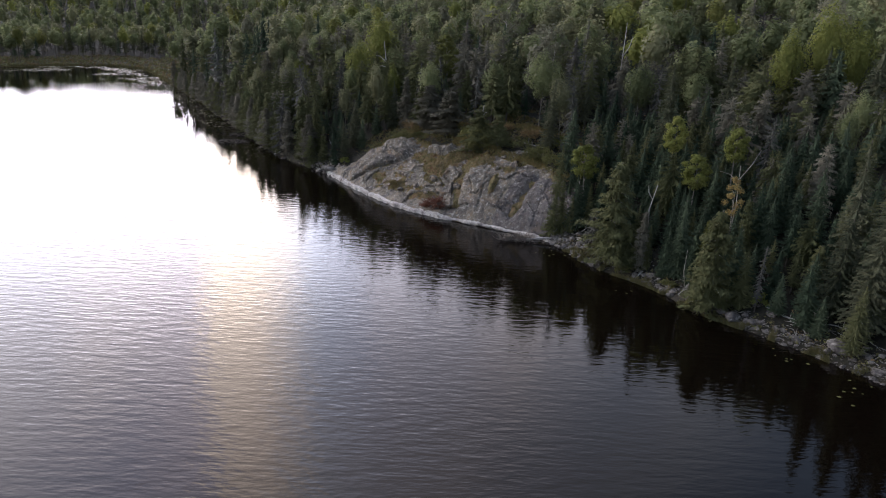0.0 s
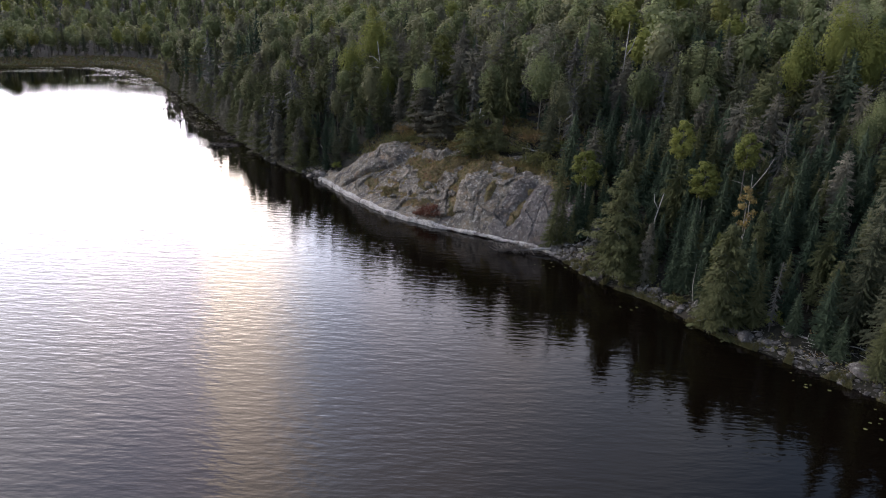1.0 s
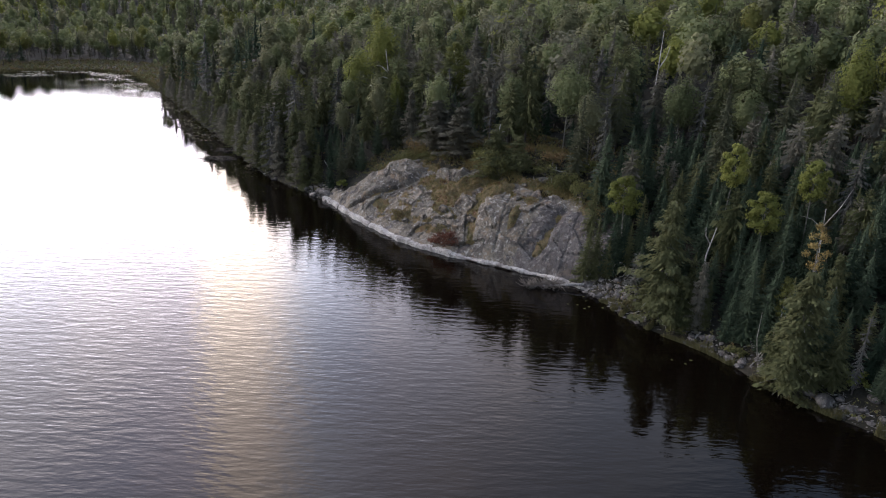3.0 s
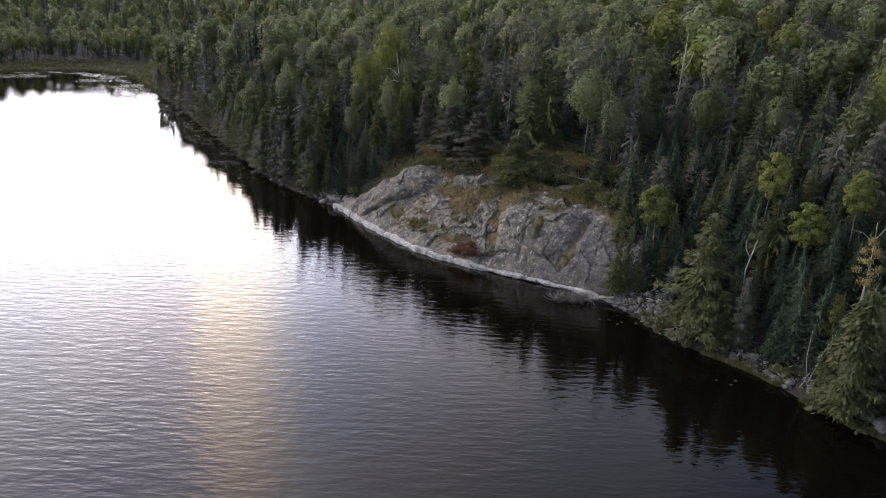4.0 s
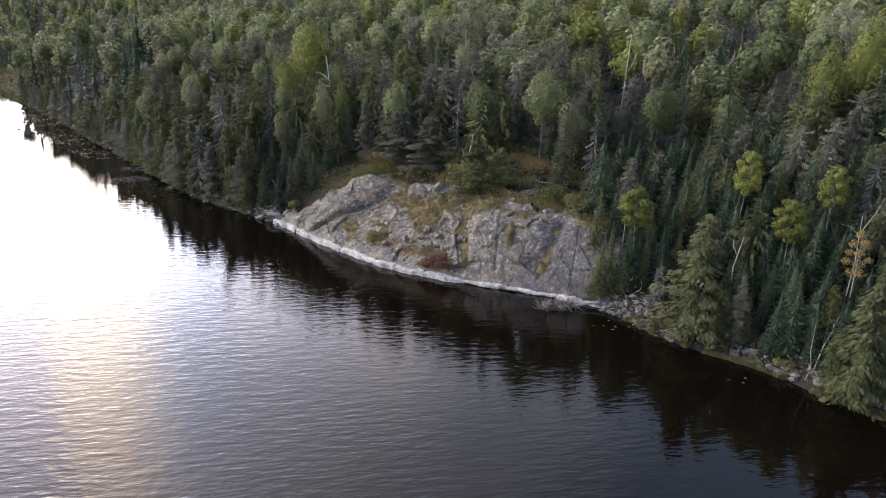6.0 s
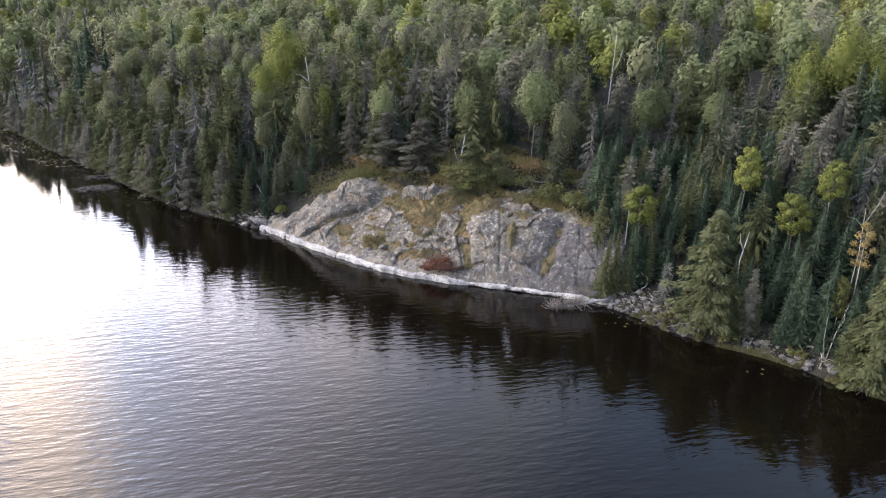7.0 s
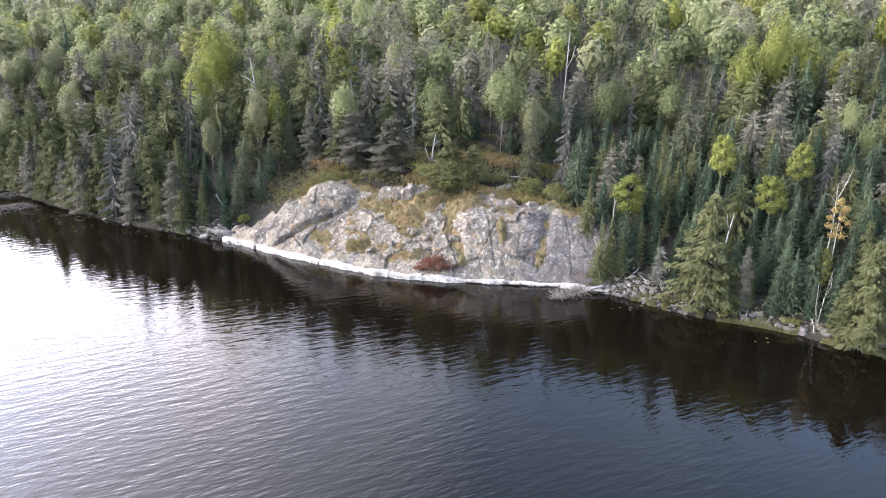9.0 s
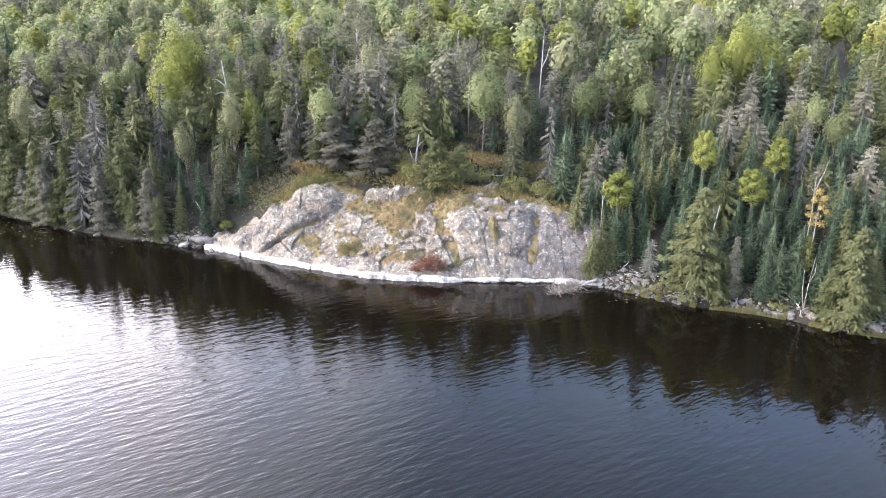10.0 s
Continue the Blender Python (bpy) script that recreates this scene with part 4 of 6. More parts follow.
def build_far_woods():
    """The woods behind, too many to count, as three joined sheets of trees."""
    rng = np.random.default_rng(8)
    mats = [M_SPRUCE, M_OLIVE, M_BROWN, M_FIR, M_LICHEN, M_BARK]
    leaf_mats = [M_ASPEN, M_BIRCH, M_LIME, M_GOLD, M_PALE, M_BARK]
    spots = []
    for x0, x1, y0, y1, step, dmin, dmax in ((-90, 200, 20, 260, 3.1, 26, 95), (-90, 200, 20, 260, 3.8, 95, 130), (-330, 60, 170, 420, 5.8, 2, 130), (-520, 330, 150, 760, 9.6, 130, 500)):
        x, y = scatter(x0, x1, y0, y1, step, rng)
        d = shore_distance(x, y)
        keep = (d > dmin) & (d < dmax)
        if x0 == -330:
            keep &= ~((d < 27) & (y < 172) & (x > -64)) & ~((x > -90) & (y < 250) & (d > 27))
            keep &= ~((0.6 * y - 0.9 * x > 235) & (d < 42) & (x > -175))
        # only the part of the hill that lies along the lake's end and its right bank
        keep &= (y > 0.505 * (x + 34) + 14) & (x > -0.61 * y - 16)
        spots += [(a, b, c, step) for a, b, c in zip(x[keep], y[keep], d[keep])]
    con_v, con_f, con_m, lf_v, lf_f, lf_m, con_t, lf_t = [], [], [], [], [], [], [], []
    k1 = k2 = 0
    cones, rounds = [], []

    def far_cone(radius, whorls, boughs, **k):
        tiers = conifer_tiers(rng, 1.0, radius, 8, 6, k["low"], k["power"], inner=0.55)
        return joined([conifer_crown(rng, 1.0, radius, whorls, boughs, 2, droop=0.38, hang=0.55, ragged=0.16, fine=1.0, **k), tiers])

    for i in range(6):
        cones.append(far_cone(0.15 + 0.012 * i, 17, 9, low=0.24, power=(0.55, 0.7, 0.82)[i % 3], skip=(0.15, 0.05, 0)[i % 3]))
    for i in range(6):
        rounds.append(leafy_dome(rng, (0, 0, 0.66 - 0.01 * i), 0.19 + 0.012 * i, 0.30 + 0.015 * (i % 3), 15, 400, 0.042))
    for i in range(3):
        cones.append(far_cone(0.16 + 0.015 * i, 10, 7, low=0.2, power=0.7))
        rounds.append(leafy_dome(rng, (0, 0, 0.64), 0.20, 0.31, 12, 330, 0.041))
        rounds.append(leafy_dome(rng, (0, 0, 0.64), 0.20, 0.31, 10, 130, 0.066))

    def stem(top, r):
        k = np.array([0, 2.09, 4.19])
        lo = np.stack([r * np.cos(k), r * np.sin(k), np.full(3, -0.03)], 1)
        hi = lo * 0.35
        hi[:, 2] = top
        return np.concatenate([lo, hi])
    tris = np.array([(0, 1, 4), (0, 4, 3), (1, 2, 5), (1, 5, 4), (2, 0, 3), (2, 3, 5)])
    cones = [joined([c, (stem(0.9, 0.012), tris)]) for c in cones]
    rounds = [joined([c, (stem(0.8, 0.009), tris)]) for c in rounds]
    z = land_height(np.array([s[0] for s in spots]), np.array([s[1] for s in spots]))
    crowns = {}
    for (x, y, d, step), zz in zip(spots, z):
        key = choose(rng, d, x, y)
        cell = (int(x // 5.8), int(y // 5.8))
        around = [q for i in (-1, 0, 1) for j in (-1, 0, 1) for q in crowns.get((cell[0] + i, cell[1] + j), ())]
        room = min((math.hypot(x - q[0], y - q[1]) for q in around), default=99)
        if step < 6 and room < (4.2 if step < 4 else 5.6 if key.startswith("leaf") else 2.2):
            continue
        if key.startswith("leaf"):
            crowns.setdefault(cell, []).append((x, y))
        tall = rng.uniform(6.0, 10.0) * (1.2 if key.startswith("leaf") else 1.08) * (1.75 if step > 6 else 1.3 if step > 4 else 1.0)
        a = rng.random() * 6.28
        ca, sa = math.cos(a), math.sin(a)
        if key.startswith("leaf"):
            v, f = rounds[rng.integers(6) if step < 4 and d < 80 else 6 + 2 * rng.integers(3) + (step > 6 or d > 100)]
            m = {"0": 0, "1": 1, "2": 2, "3": 3, "4": 0, "5": 4}[key[4]]
            tall *= 1.1
            w = min(tall, 11.0) * rng.uniform(0.95, 1.4) * (1.0 if step < 4 else 1.35)
        else:
            v, f = cones[rng.integers(6) if step < 4 and d < 65 else 6 + rng.integers(3)]
            m = {"spruce": rng.integers(2), "pine": 1 + rng.integers(2), "fir": 3, "grey": 4}[key.rstrip("0123456789")]
            w = tall * rng.uniform(0.9, 1.3) * (0.9 if m == 3 else 1)
        q = np.stack([(v[:, 0] * ca - v[:, 1] * sa) * w + x, (v[:, 0] * sa + v[:, 1] * ca) * w + y, v[:, 2] * tall + zz], 1)
        if key.startswith("leaf"):
            lf_t.append(np.full(len(f), rng.random()))
            lf_v.append(q), lf_f.append(f + k2), lf_m.append(np.r_[np.full(len(f) - 6, m), np.full(6, 5)])
            k2 += len(q)
        else:
            con_t.append(np.full(len(f), rng.random()))
            con_v.append(q), con_f.append(f + k1), con_m.append(np.r_[np.full(len(f) - 6, m), np.full(6, 5)])
            k1 += len(q)
    tagged(new("distant_conifers", mesh_from("distant_conifers", np.concatenate(con_v), np.concatenate(con_f), mats, np.concatenate(con_m), False, np.concatenate(con_t))),
           "dense dark spruce and fir wood covering the hillside", "forest", kind="stuff")
    tagged(new("distant_leafy_trees", mesh_from("distant_leafy_trees", np.concatenate(lf_v), np.concatenate(lf_f), leaf_mats, np.concatenate(lf_m), False, np.concatenate(lf_t))),
           "green and yellowing aspen and birch crowns on the hill", "forest", kind="stuff")


# ---- trees that stand out, one by one ----
plant("pine2", 17.3, 65.4, top=10.8, wide=1.3, label="large old olive spruce with drooping boughs over the water")
plant("pine0", 18.9, 63.6, top=5.2, wide=1.6, label="low spreading olive spruce at the water's edge")
plant("pine0", 23.4, 54.2, top=9.2, wide=1.25, label="large old olive spruce with drooping boughs over the water")
plant("pine2", 23.3, 55.8, top=5.2, wide=1.4)
plant("pine1", 20.0, 63.0, top=6.6, wide=0.8)
plant("pine0", 27.2, 57.4, top=9.6, wide=0.9)
plant("grey0", 27.0, 52.8, top=6.8, wide=0.75, label="thin pale dying spruce on the stony bank")
for x, y, h in ((32.6, 47.6, 10.5), (34.2, 49.6, 12.0), (31.6, 50.2, 10.0), (35.6, 45.6, 12.0), (37.2, 43.0, 12.5), (33.6, 52.6, 11.5), (38.6, 40.4, 12.5), (36.6, 48.6, 12.0)):
    plant("spruce%d" % (int(x * 10) % 4), x, y, height=h, wide=0.9, label="tall dark spruce at the edge of the stony bank")
plant("leaf6", 24.0, 70.7, top=15.3, wide=0.95, label="small bright yellow-green aspen above the firs")
plant("leaf6", 28.7, 65.6, top=15.0, wide=1.0, label="small bright yellow-green aspen above the firs")
plant("leaf6", 25.1, 65.3, top=12.2, wide=1.25, label="birch with a yellowing rounded crown")
plant("leaf3", 24.6, 59.0, top=7.2, wide=0.85, label="slender birch turning gold at the water's edge")
plant("leaf7", 27.0, 60.0, top=11.4, wide=0.95, label="birch turned orange-gold with bare white limbs")
plant("leaf6", 16.3, 74.1, top=11.4, wide=1.2, label="young yellow-green birch with a thin stem")
plant("grey1", 16.6, 69.6, top=5.0, wide=1.6, label="small dead spruce with weeping silver-grey boughs")
plant("grey1", 16.1, 84.4, top=17.2, wide=0.75, label="dead grey spruce top hung with pale lichen")
plant("pine1", -1.8, 101.9, top=14.4, wide=2.5, label="broad grey-green spruce at the edge of the rock")
plant("pine1", 0.9, 97.0, top=14.2, wide=2.4, label="broad grey-green spruce at the edge of the rock")
plant("pine0", 5.0, 90.2, top=12.6, wide=2.1, label="low bushy olive spruce on the grassy bench")
plant("pine2", 7.6, 89.6, top=12.0, wide=2.0, label="low bushy olive spruce on the grassy bench")
plant("spruce0", 14.0, 88.0, top=17.0, wide=1.0)
plant("spruce2", 25.4, 76.6, top=19.6, wide=0.95)
plant("spruce1", 7.8, 100.4, top=19.0, wide=1.0)
plant("fir1", 15.6, 81.6, top=14.5, wide=1.1)
plant("grey1", -24.2, 120.9, top=15.2, wide=1.2, label="dead leaning spruce with a thick grey lichen crown")
plant("grey0", -17.9, 118.6, top=17.0, wide=1.1)
plant("grey1", -27.5, 116.5, top=10.5, wide=1.3)
plant("leaf2", -8.4, 112.0, top=16.6, wide=0.8, label="rounded yellow-green birch among the spruces")
plant("leaf1", -16.0, 113.5, top=12.5, wide=0.9)
plant("leaf1", -31.3, 139.6, top=15.6, wide=0.9, label="rounded olive-green birch over the far bank")
plant("leaf2", -12.6, 130.6, top=24.6, wide=1.0, label="large bright green aspen above the dark spruces")
plant("leaf3", 0.6, 111.8, top=22.0, wide=1.3, label="birch with a pale gold crown on the hillside")
plant("leaf5", 10.1, 120.5, top=29.0, wide=1.1, label="tall half-bare aspen with white forked limbs")
plant("leaf5", 15.3, 99.0, top=24.0, wide=0.8, label="thin pale aspen with a white forked trunk")
plant("leaf2", 40.4, 82.2, top=24.4, wide=0.85)
plant("leaf2", 43.6, 81.6, top=27.2, wide=0.8)
plant("leaf2", 46.2, 79.4, top=25.6, wide=0.8)
plant("leaf5", 49.9, 93.0, top=29.5, wide=1.0, label="tall half-bare aspen with white forked limbs")
plant("leaf3", 50.5, 77.0, top=23.5, wide=1.4, label="birch with a pale gold crown on the hillside")
plant("leaf0", 43.0, 70.5, top=18.5, wide=1.0)
plant("leaf0", 39.5, 66.0, top=17.0, wide=0.9, label="yellow-green aspen with a white trunk")
plant("grey1", 31.2, 64.9, top=15.8, wide=1.0, label="dying spruce with a round tangled grey head")
plant("spruce2", -13.8, 106.6, top=11.5)
plant("fir1", -12.2, 104.9, top=8.8)
plant("spruce0", -14.9, 104.8, top=8.4, wide=0.9)
plant("fir0", -16.3, 104.4, top=6.2)
plant("spruce2", -7.7, 107.9, top=14.2, wide=0.9)
plant("pine1", -5.6, 106.2, top=15.2, wide=0.9)
plant("fir2", -10.2, 107.9, top=10.8)
plant("leaf1", -10.8, 111.6, top=16.6, wide=0.75, label="yellow-green birch behind the firs")
plant("fir2", -15.8, 108.2, top=9.2)
plant("fir0", -17.4, 110.8, top=9.0)
plant("spruce1", -20.5, 110.6, top=11.0, wide=1.1)
plant("pine0", -23.0, 113.2, top=10.8, wide=0.95)
plant("spruce3", -18.6, 106.8, top=7.2, wide=0.9)
plant("pine2", -28.6, 119.4, top=10.2, wide=1.0)
plant("pine2", -31.6, 123.4, top=10.0, wide=1.0)
plant("pine0", -34.6, 128.8, top=11.5, wide=0.9)
plant("spruce1", 12.9, 74.0, top=6.6, wide=0.95, label="slender olive spruce at the cliff's foot")
plant("spruce3", 14.0, 73.6, top=7.4, wide=0.85, label="slender olive spruce at the cliff's foot")
plant("spruce1", 14.0, 77.6, top=10.4, wide=0.85)
plant("spruce1", 15.0, 72.9, top=5.6, wide=0.9, label="slender olive spruce at the cliff's foot")
plant("fir0", 15.6, 77.2, top=10.6)
for x, y, h in ((17.6, 68.6, 3.6), (18.4, 67.6, 4.6), (20.6, 62.9, 4.6), (21.8, 61.0, 5.0), (23.4, 58.6, 4.2), (20.0, 65.6, 5.2), (22.6, 63.4, 5.4), (24.4, 62.2, 4.9), (25.6, 58.4, 4.4), (16.6, 72.6, 5.2), (17.4, 70.6, 4.2), (18.0, 72.0, 5.6), (15.2, 76.2, 4.8), (16.8, 75.0, 5.4), (19.2, 70.0, 5.0)):
    plant(("fir0", "spruce3", "fir2")[int(h * 10) % 3], x, y, height=h, wide=0.9)
for x, y, top in ((23.0, 69.8, 11.4), (23.9, 69.3, 10.6), (22.6, 70.9, 11.8), (27.6, 64.9, 11.2), (28.5, 64.3, 10.4), (27.2, 66.2, 11.8), (24.0, 64.5, 8.8), (24.9, 63.9, 8.2), (23.7, 65.7, 9.6), (15.5, 73.2, 8.0), (16.3, 73.0, 7.4)):
    plant(("fir0", "fir1", "fir2")[int(top * 10) % 3], x, y, top=top, wide=1.0)
plant_fringe()
plant_near()
build_fir_stand()
build_far_woods()


# ---- the rock outcrop ----
def rock_place(s, d):
    """Ground plan of the rock: s metres along its shore, d metres inland."""
    px, py = np.interp(s, ROCK_S, ROCK_P[:, 0]), np.interp(s, ROCK_S, ROCK_P[:, 1])
    nx, ny = np.interp(s, ROCK_S, ROCK_N[:, 0]), np.interp(s, ROCK_S, ROCK_N[:, 1])
    return px + nx * d, py + ny * d, nx, ny


def rock_sd(x, y):
    k = np.argmin(np.abs((x - ROCK_P[:, 0]) * ROCK_N[:, 1] - (y - ROCK_P[:, 1]) * ROCK_N[:, 0]))
    return float(ROCK_S[k]), float((x - ROCK_P[k, 0]) * ROCK_N[k, 0] + (y - ROCK_P[k, 1]) * ROCK_N[k, 1])


def cells(s, d, size, seed, stretch=1.0, turn=0.0):
    """Nearest-cell pattern: a random value for each block, its tilt, and the nearness of the joint."""
    rng = np.random.default_rng(seed)
    c, sn = math.cos(turn), math.sin(turn)
    u, v = (s * c + d * sn) / size + 60, (d * c - s * sn) / (size * stretch) + 90
    shape = (240, 240)
    pu, pv = rng.uniform(0.08, 0.92, shape), rng.uniform(0.08, 0.92, shape)
    val, tu, tv = rng.uniform(-1, 1, shape), rng.uniform(-1, 1, shape), rng.uniform(-1, 1, shape)
    iu, iv = np.floor(u).astype(int), np.floor(v).astype(int)
    one, two, out = np.full(u.shape, 9.0), np.full(u.shape, 9.0), np.zeros(u.shape)
    for a in (-1, 0, 1):
        for b in (-1, 0, 1):
            x, y = (iu + a) % 240, (iv + b) % 240
            du, dv = u - iu - a - pu[x, y], v - iv - b - pv[x, y]
            q = np.hypot(du, dv)
            near = q < one
            two = np.where(near, one, np.minimum(two, q))
            out = np.where(near, val[x, y] + 0.9 * (tu[x, y] * du + tv[x, y] * dv), out)
            one = np.where(near, q, one)
    return out, two - one


def rock_grid(step_s, d):
    s = np.arange(0.2, ROCK_LONG - 0.2, step_s)
    S, D = np.meshgrid(s, d, indexing="ij")
    return S, D


def rock_points(S, D, push):
    """Points of the rock's face, pushed out along its normal."""
    x, y, nx, ny = rock_place(S, D)
    z = rock_base(S, D)
    slope = (rock_base(S, D + 0.15) - rock_base(S, D - 0.15)) / 0.3
    k = 1 / np.sqrt(1 + slope ** 2)
    x, y, z = x - nx * push * slope * k, y - ny * push * slope * k, z + push * k
    lim = np.interp(S, *ROCK_DEPTH) + 0.7 * np.sin(S * 1.1) + 0.4 * np.sin(S * 2.7 + 1)
    return x, y, z - 2.2 * smooth_step(lim - 0.3, lim + 1.0, D) - 2.5 * smooth_step(1.8, 0.2, S) - 2.0 * smooth_step(ROCK_LONG - 2.2, ROCK_LONG - 0.4, S)


def sheet_faces(n, m):
    i, j = np.meshgrid(np.arange(n - 1), np.arange(m - 1), indexing="ij")
    a = (i * m + j).ravel()
    return np.stack([a, a + m, a + m + 1, a + 1], 1)


# where turf lies in the pockets of the rock: x, y, reach along, reach inland, lift
TURF = [(-0.6, 90.4, 4.6, 1.7, 0.8), (2.5, 89.6, 2.8, 2.2, 0.75), (-4.6, 93.6, 2.8, 1.1, 0.65), (6.6, 81.4, 0.7, 1.9, 0.6), (8.4, 83.4, 1.4, 1.4, 0.6),
        (-6.4, 90.0, 1.7, 0.7, 0.55), (-9.2, 97.4, 1.5, 1.0, 0.45), (-2.6, 98.0, 4.0, 1.6, 0.9), (-6.5, 101.8, 2.6, 1.6, 0.8), (5.0, 87.0, 3.5, 1.6, 0.8),
        (12.5, 84.0, 3.4, 1.3, 0.5), (-0.4, 86.6, 1.3, 0.6, 0.4), (2.2, 84.8, 0.8, 0.5, 0.4), (-3.6, 90.6, 1.8, 0.6, 0.5), (9.8, 86.4, 3.0, 1.6, 0.9),
        (14.5, 80.5, 2.0, 1.8, 0.5), (-8.1, 91.5, 1.6, 0.6, 0.6), (-5.5, 89.4, 1.2, 0.8, 0.65), (-5.1, 93.0, 3.0, 0.8, 0.6), (-2.6, 87.3, 1.2, 0.5, 0.5), (1.6, 88.6, 2.6, 0.7, 0.6),
        (7.2, 82.6, 0.7, 2.2, 0.55), (1.0, 84.4, 1.2, 0.5, 0.5)]


def turf_blobs(S, D):
    out = np.zeros(S.shape)
    for x, y, a, b, lift in TURF:
        s, d = rock_sd(x, y)
        out = np.maximum(out, lift * np.exp(-((S - s) / a) ** 2 - ((D - d) / b) ** 2))
    return out


def hump(S, D, x, y, a, b, turn=0.0):
    """A steep-sided knoll: 1 on it, 0 off it."""
    s, d = rock_sd(x, y)
    u, v = S - s, D - d - turn * (S - s)
    r = ((u / a) ** 4 + (v / b) ** 4) ** 0.25 + 0.12 * wave_noise(S, D, 0.7, 5.0)
    return smooth_step(1.15, 0.8, r)


def rock_push(S, D):
    big, j1 = cells(S, D, 2.8, 3, 0.75, 0.35)
    mid, j2 = cells(S + 0.2 * wave_noise(S, D, 0.6, 3.0), D, 1.15, 4, 0.6, -0.2)
    small, j3 = cells(S + 0.1 * wave_noise(S, D, 0.3, 3.0), D, 0.45, 6, 0.65, 0.5)
    slab, face = smooth_step(30, 34, S), smooth_step(17.5, 14.5, S)
    p = 0.30 * big * (1 - 0.5 * slab) * (1 - 0.5 * face) + 0.07 * mid * (1 - 0.5 * face) * (1 - 0.4 * slab) + 0.035 * small * (1 - 0.5 * face)
    p -= 0.06 * smooth_step(0.05, 0.0, j1) + 0.03 * smooth_step(0.06, 0.0, j2)
    # winding cracks, some along the slope and some down it
    warp = 0.5 * wave_noise(S, D, 1.1, 2.0)
    for u, v, size, seed, wide, deep in ((S + warp, 0.35 * D, 1.5, 11.0, 0.03, 0.12), (0.3 * S, D + warp, 1.2, 12.0, 0.05, 0.20), (0.6 * S - 0.5 * D, 0.5 * S + 0.5 * D + warp, 0.9, 13.0, 0.04, 0.06)):
        p -= deep * (1 - 0.7 * face) * smooth_step(wide, 0.0, np.abs(wave_noise(u, v, size, seed)))
    # ledges that step up the slope
    level = (rock_base(S, D) + 0.10 * S * slab + 0.35 * wave_noise(S, D, 2.2, 7.0)) / 1.05
    step = level - np.floor(level)
    p += (0.17 * (1 - 0.75 * face) * (1 - 0.4 * slab)) * (smooth_step(0.0, 0.18, step) - step) * smooth_step(0.9, 1.8, D)
    # upright clefts in the cliff, and the long slanting crack of the far slab
    for at, lean, wide, deep in ((12.6, 0.22, 0.14, 0.15), (8.6, -0.16, 0.6, 0.5), (15.4, 0.45, 0.3, 0.4), (5.2, 0.15, 0.08, 0.08)):
        p -= deep * np.exp(-((S - at - lean * D) / wide) ** 2) * smooth_step(0.5, 1.5, D) * smooth_step(7.5, 5.5, D)
    p -= 0.40 * np.exp(-((D - 0.9 * (39.0 - S)) / 0.20) ** 2) * smooth_step(32, 33.5, S)
    p += 0.40 * smooth_step(0.0, 0.4, D - 0.9 * (39.0 - S)) * smooth_step(32, 33.5, S)
    p += 0.03 * wave_noise(S, D, 0.14, 2.0) + 0.05 * wave_noise(S, D, 0.33, 1.0) + 0.13 * wave_noise(S, D, 1.6, 4.0)
    p -= 0.35 * turf_blobs(S, D)
    # the pale shoulder and the long block above the bench
    p += 0.4 * hump(S, D, -5.7, 97.6, 2.7, 1.5) + 0.95 * hump(S, D, 0.4, 93.3, 2.9, 0.95, -0.05) + 0.35 * hump(S, D, 10.6, 83.8, 1.6, 0.7) + 0.45 * hump(S, D, 1.5, 84.3, 1.1, 0.8)
    return p * (0.12 + 0.88 * smooth_step(0.25, 1.3, D))


def turf_push(S, D):
    p = -0.42 + 0.38 * smooth_step(16, 19, S) * smooth_step(1.4, 2.6, D) + 0.30 * wave_noise(S, D, 1.7, 6.0) + 0.10 * wave_noise(S, D, 0.5, 2.0) - 0.25 * smooth_step(17, 14, S) * smooth_step(6.5, 5.5, D) - 0.3 * smooth_step(32, 35, S)
    p = np.where(D < 1.1, -0.7, p)
    p = np.maximum(p, -0.62 + 1.15 * turf_blobs(S, D))
    p += 0.16 * wave_noise(S, D, 0.7, 8.0) + 0.07 * wave_noise(S, D, 0.23, 3.0)
    return p


def turf_material():
    m, n, l, p = material("dry_turf")
    a, b = noise_tex(n, l, 0.8, 4, 0.6), noise_tex(n, l, 9.0, 5, 0.7)
    r = ramp(n, [(0.34, (0.085, 0.078, 0.038)), (0.48, (0.155, 0.124, 0.064)), (0.60, (0.215, 0.152, 0.084)), (0.74, (0.185, 0.104, 0.056))])
    l.new(a.outputs[0], r.inputs[0])
    r2 = ramp(n, [(0.3, (0.55, 0.55, 0.5)), (0.7, (1.4, 1.35, 1.3))])
    l.new(b.outputs[0], r2.inputs[0])
    l.new(mix_rgb(n, l, r.outputs[0], r2.outputs[0], 1.0, "MULTIPLY"), p.inputs["Base Color"])
    p.inputs["Roughness"].default_value = 0.95
    bump(n, l, b.outputs[0], 0.8, 0.1, p)
    return m


M_TURF = turf_material()


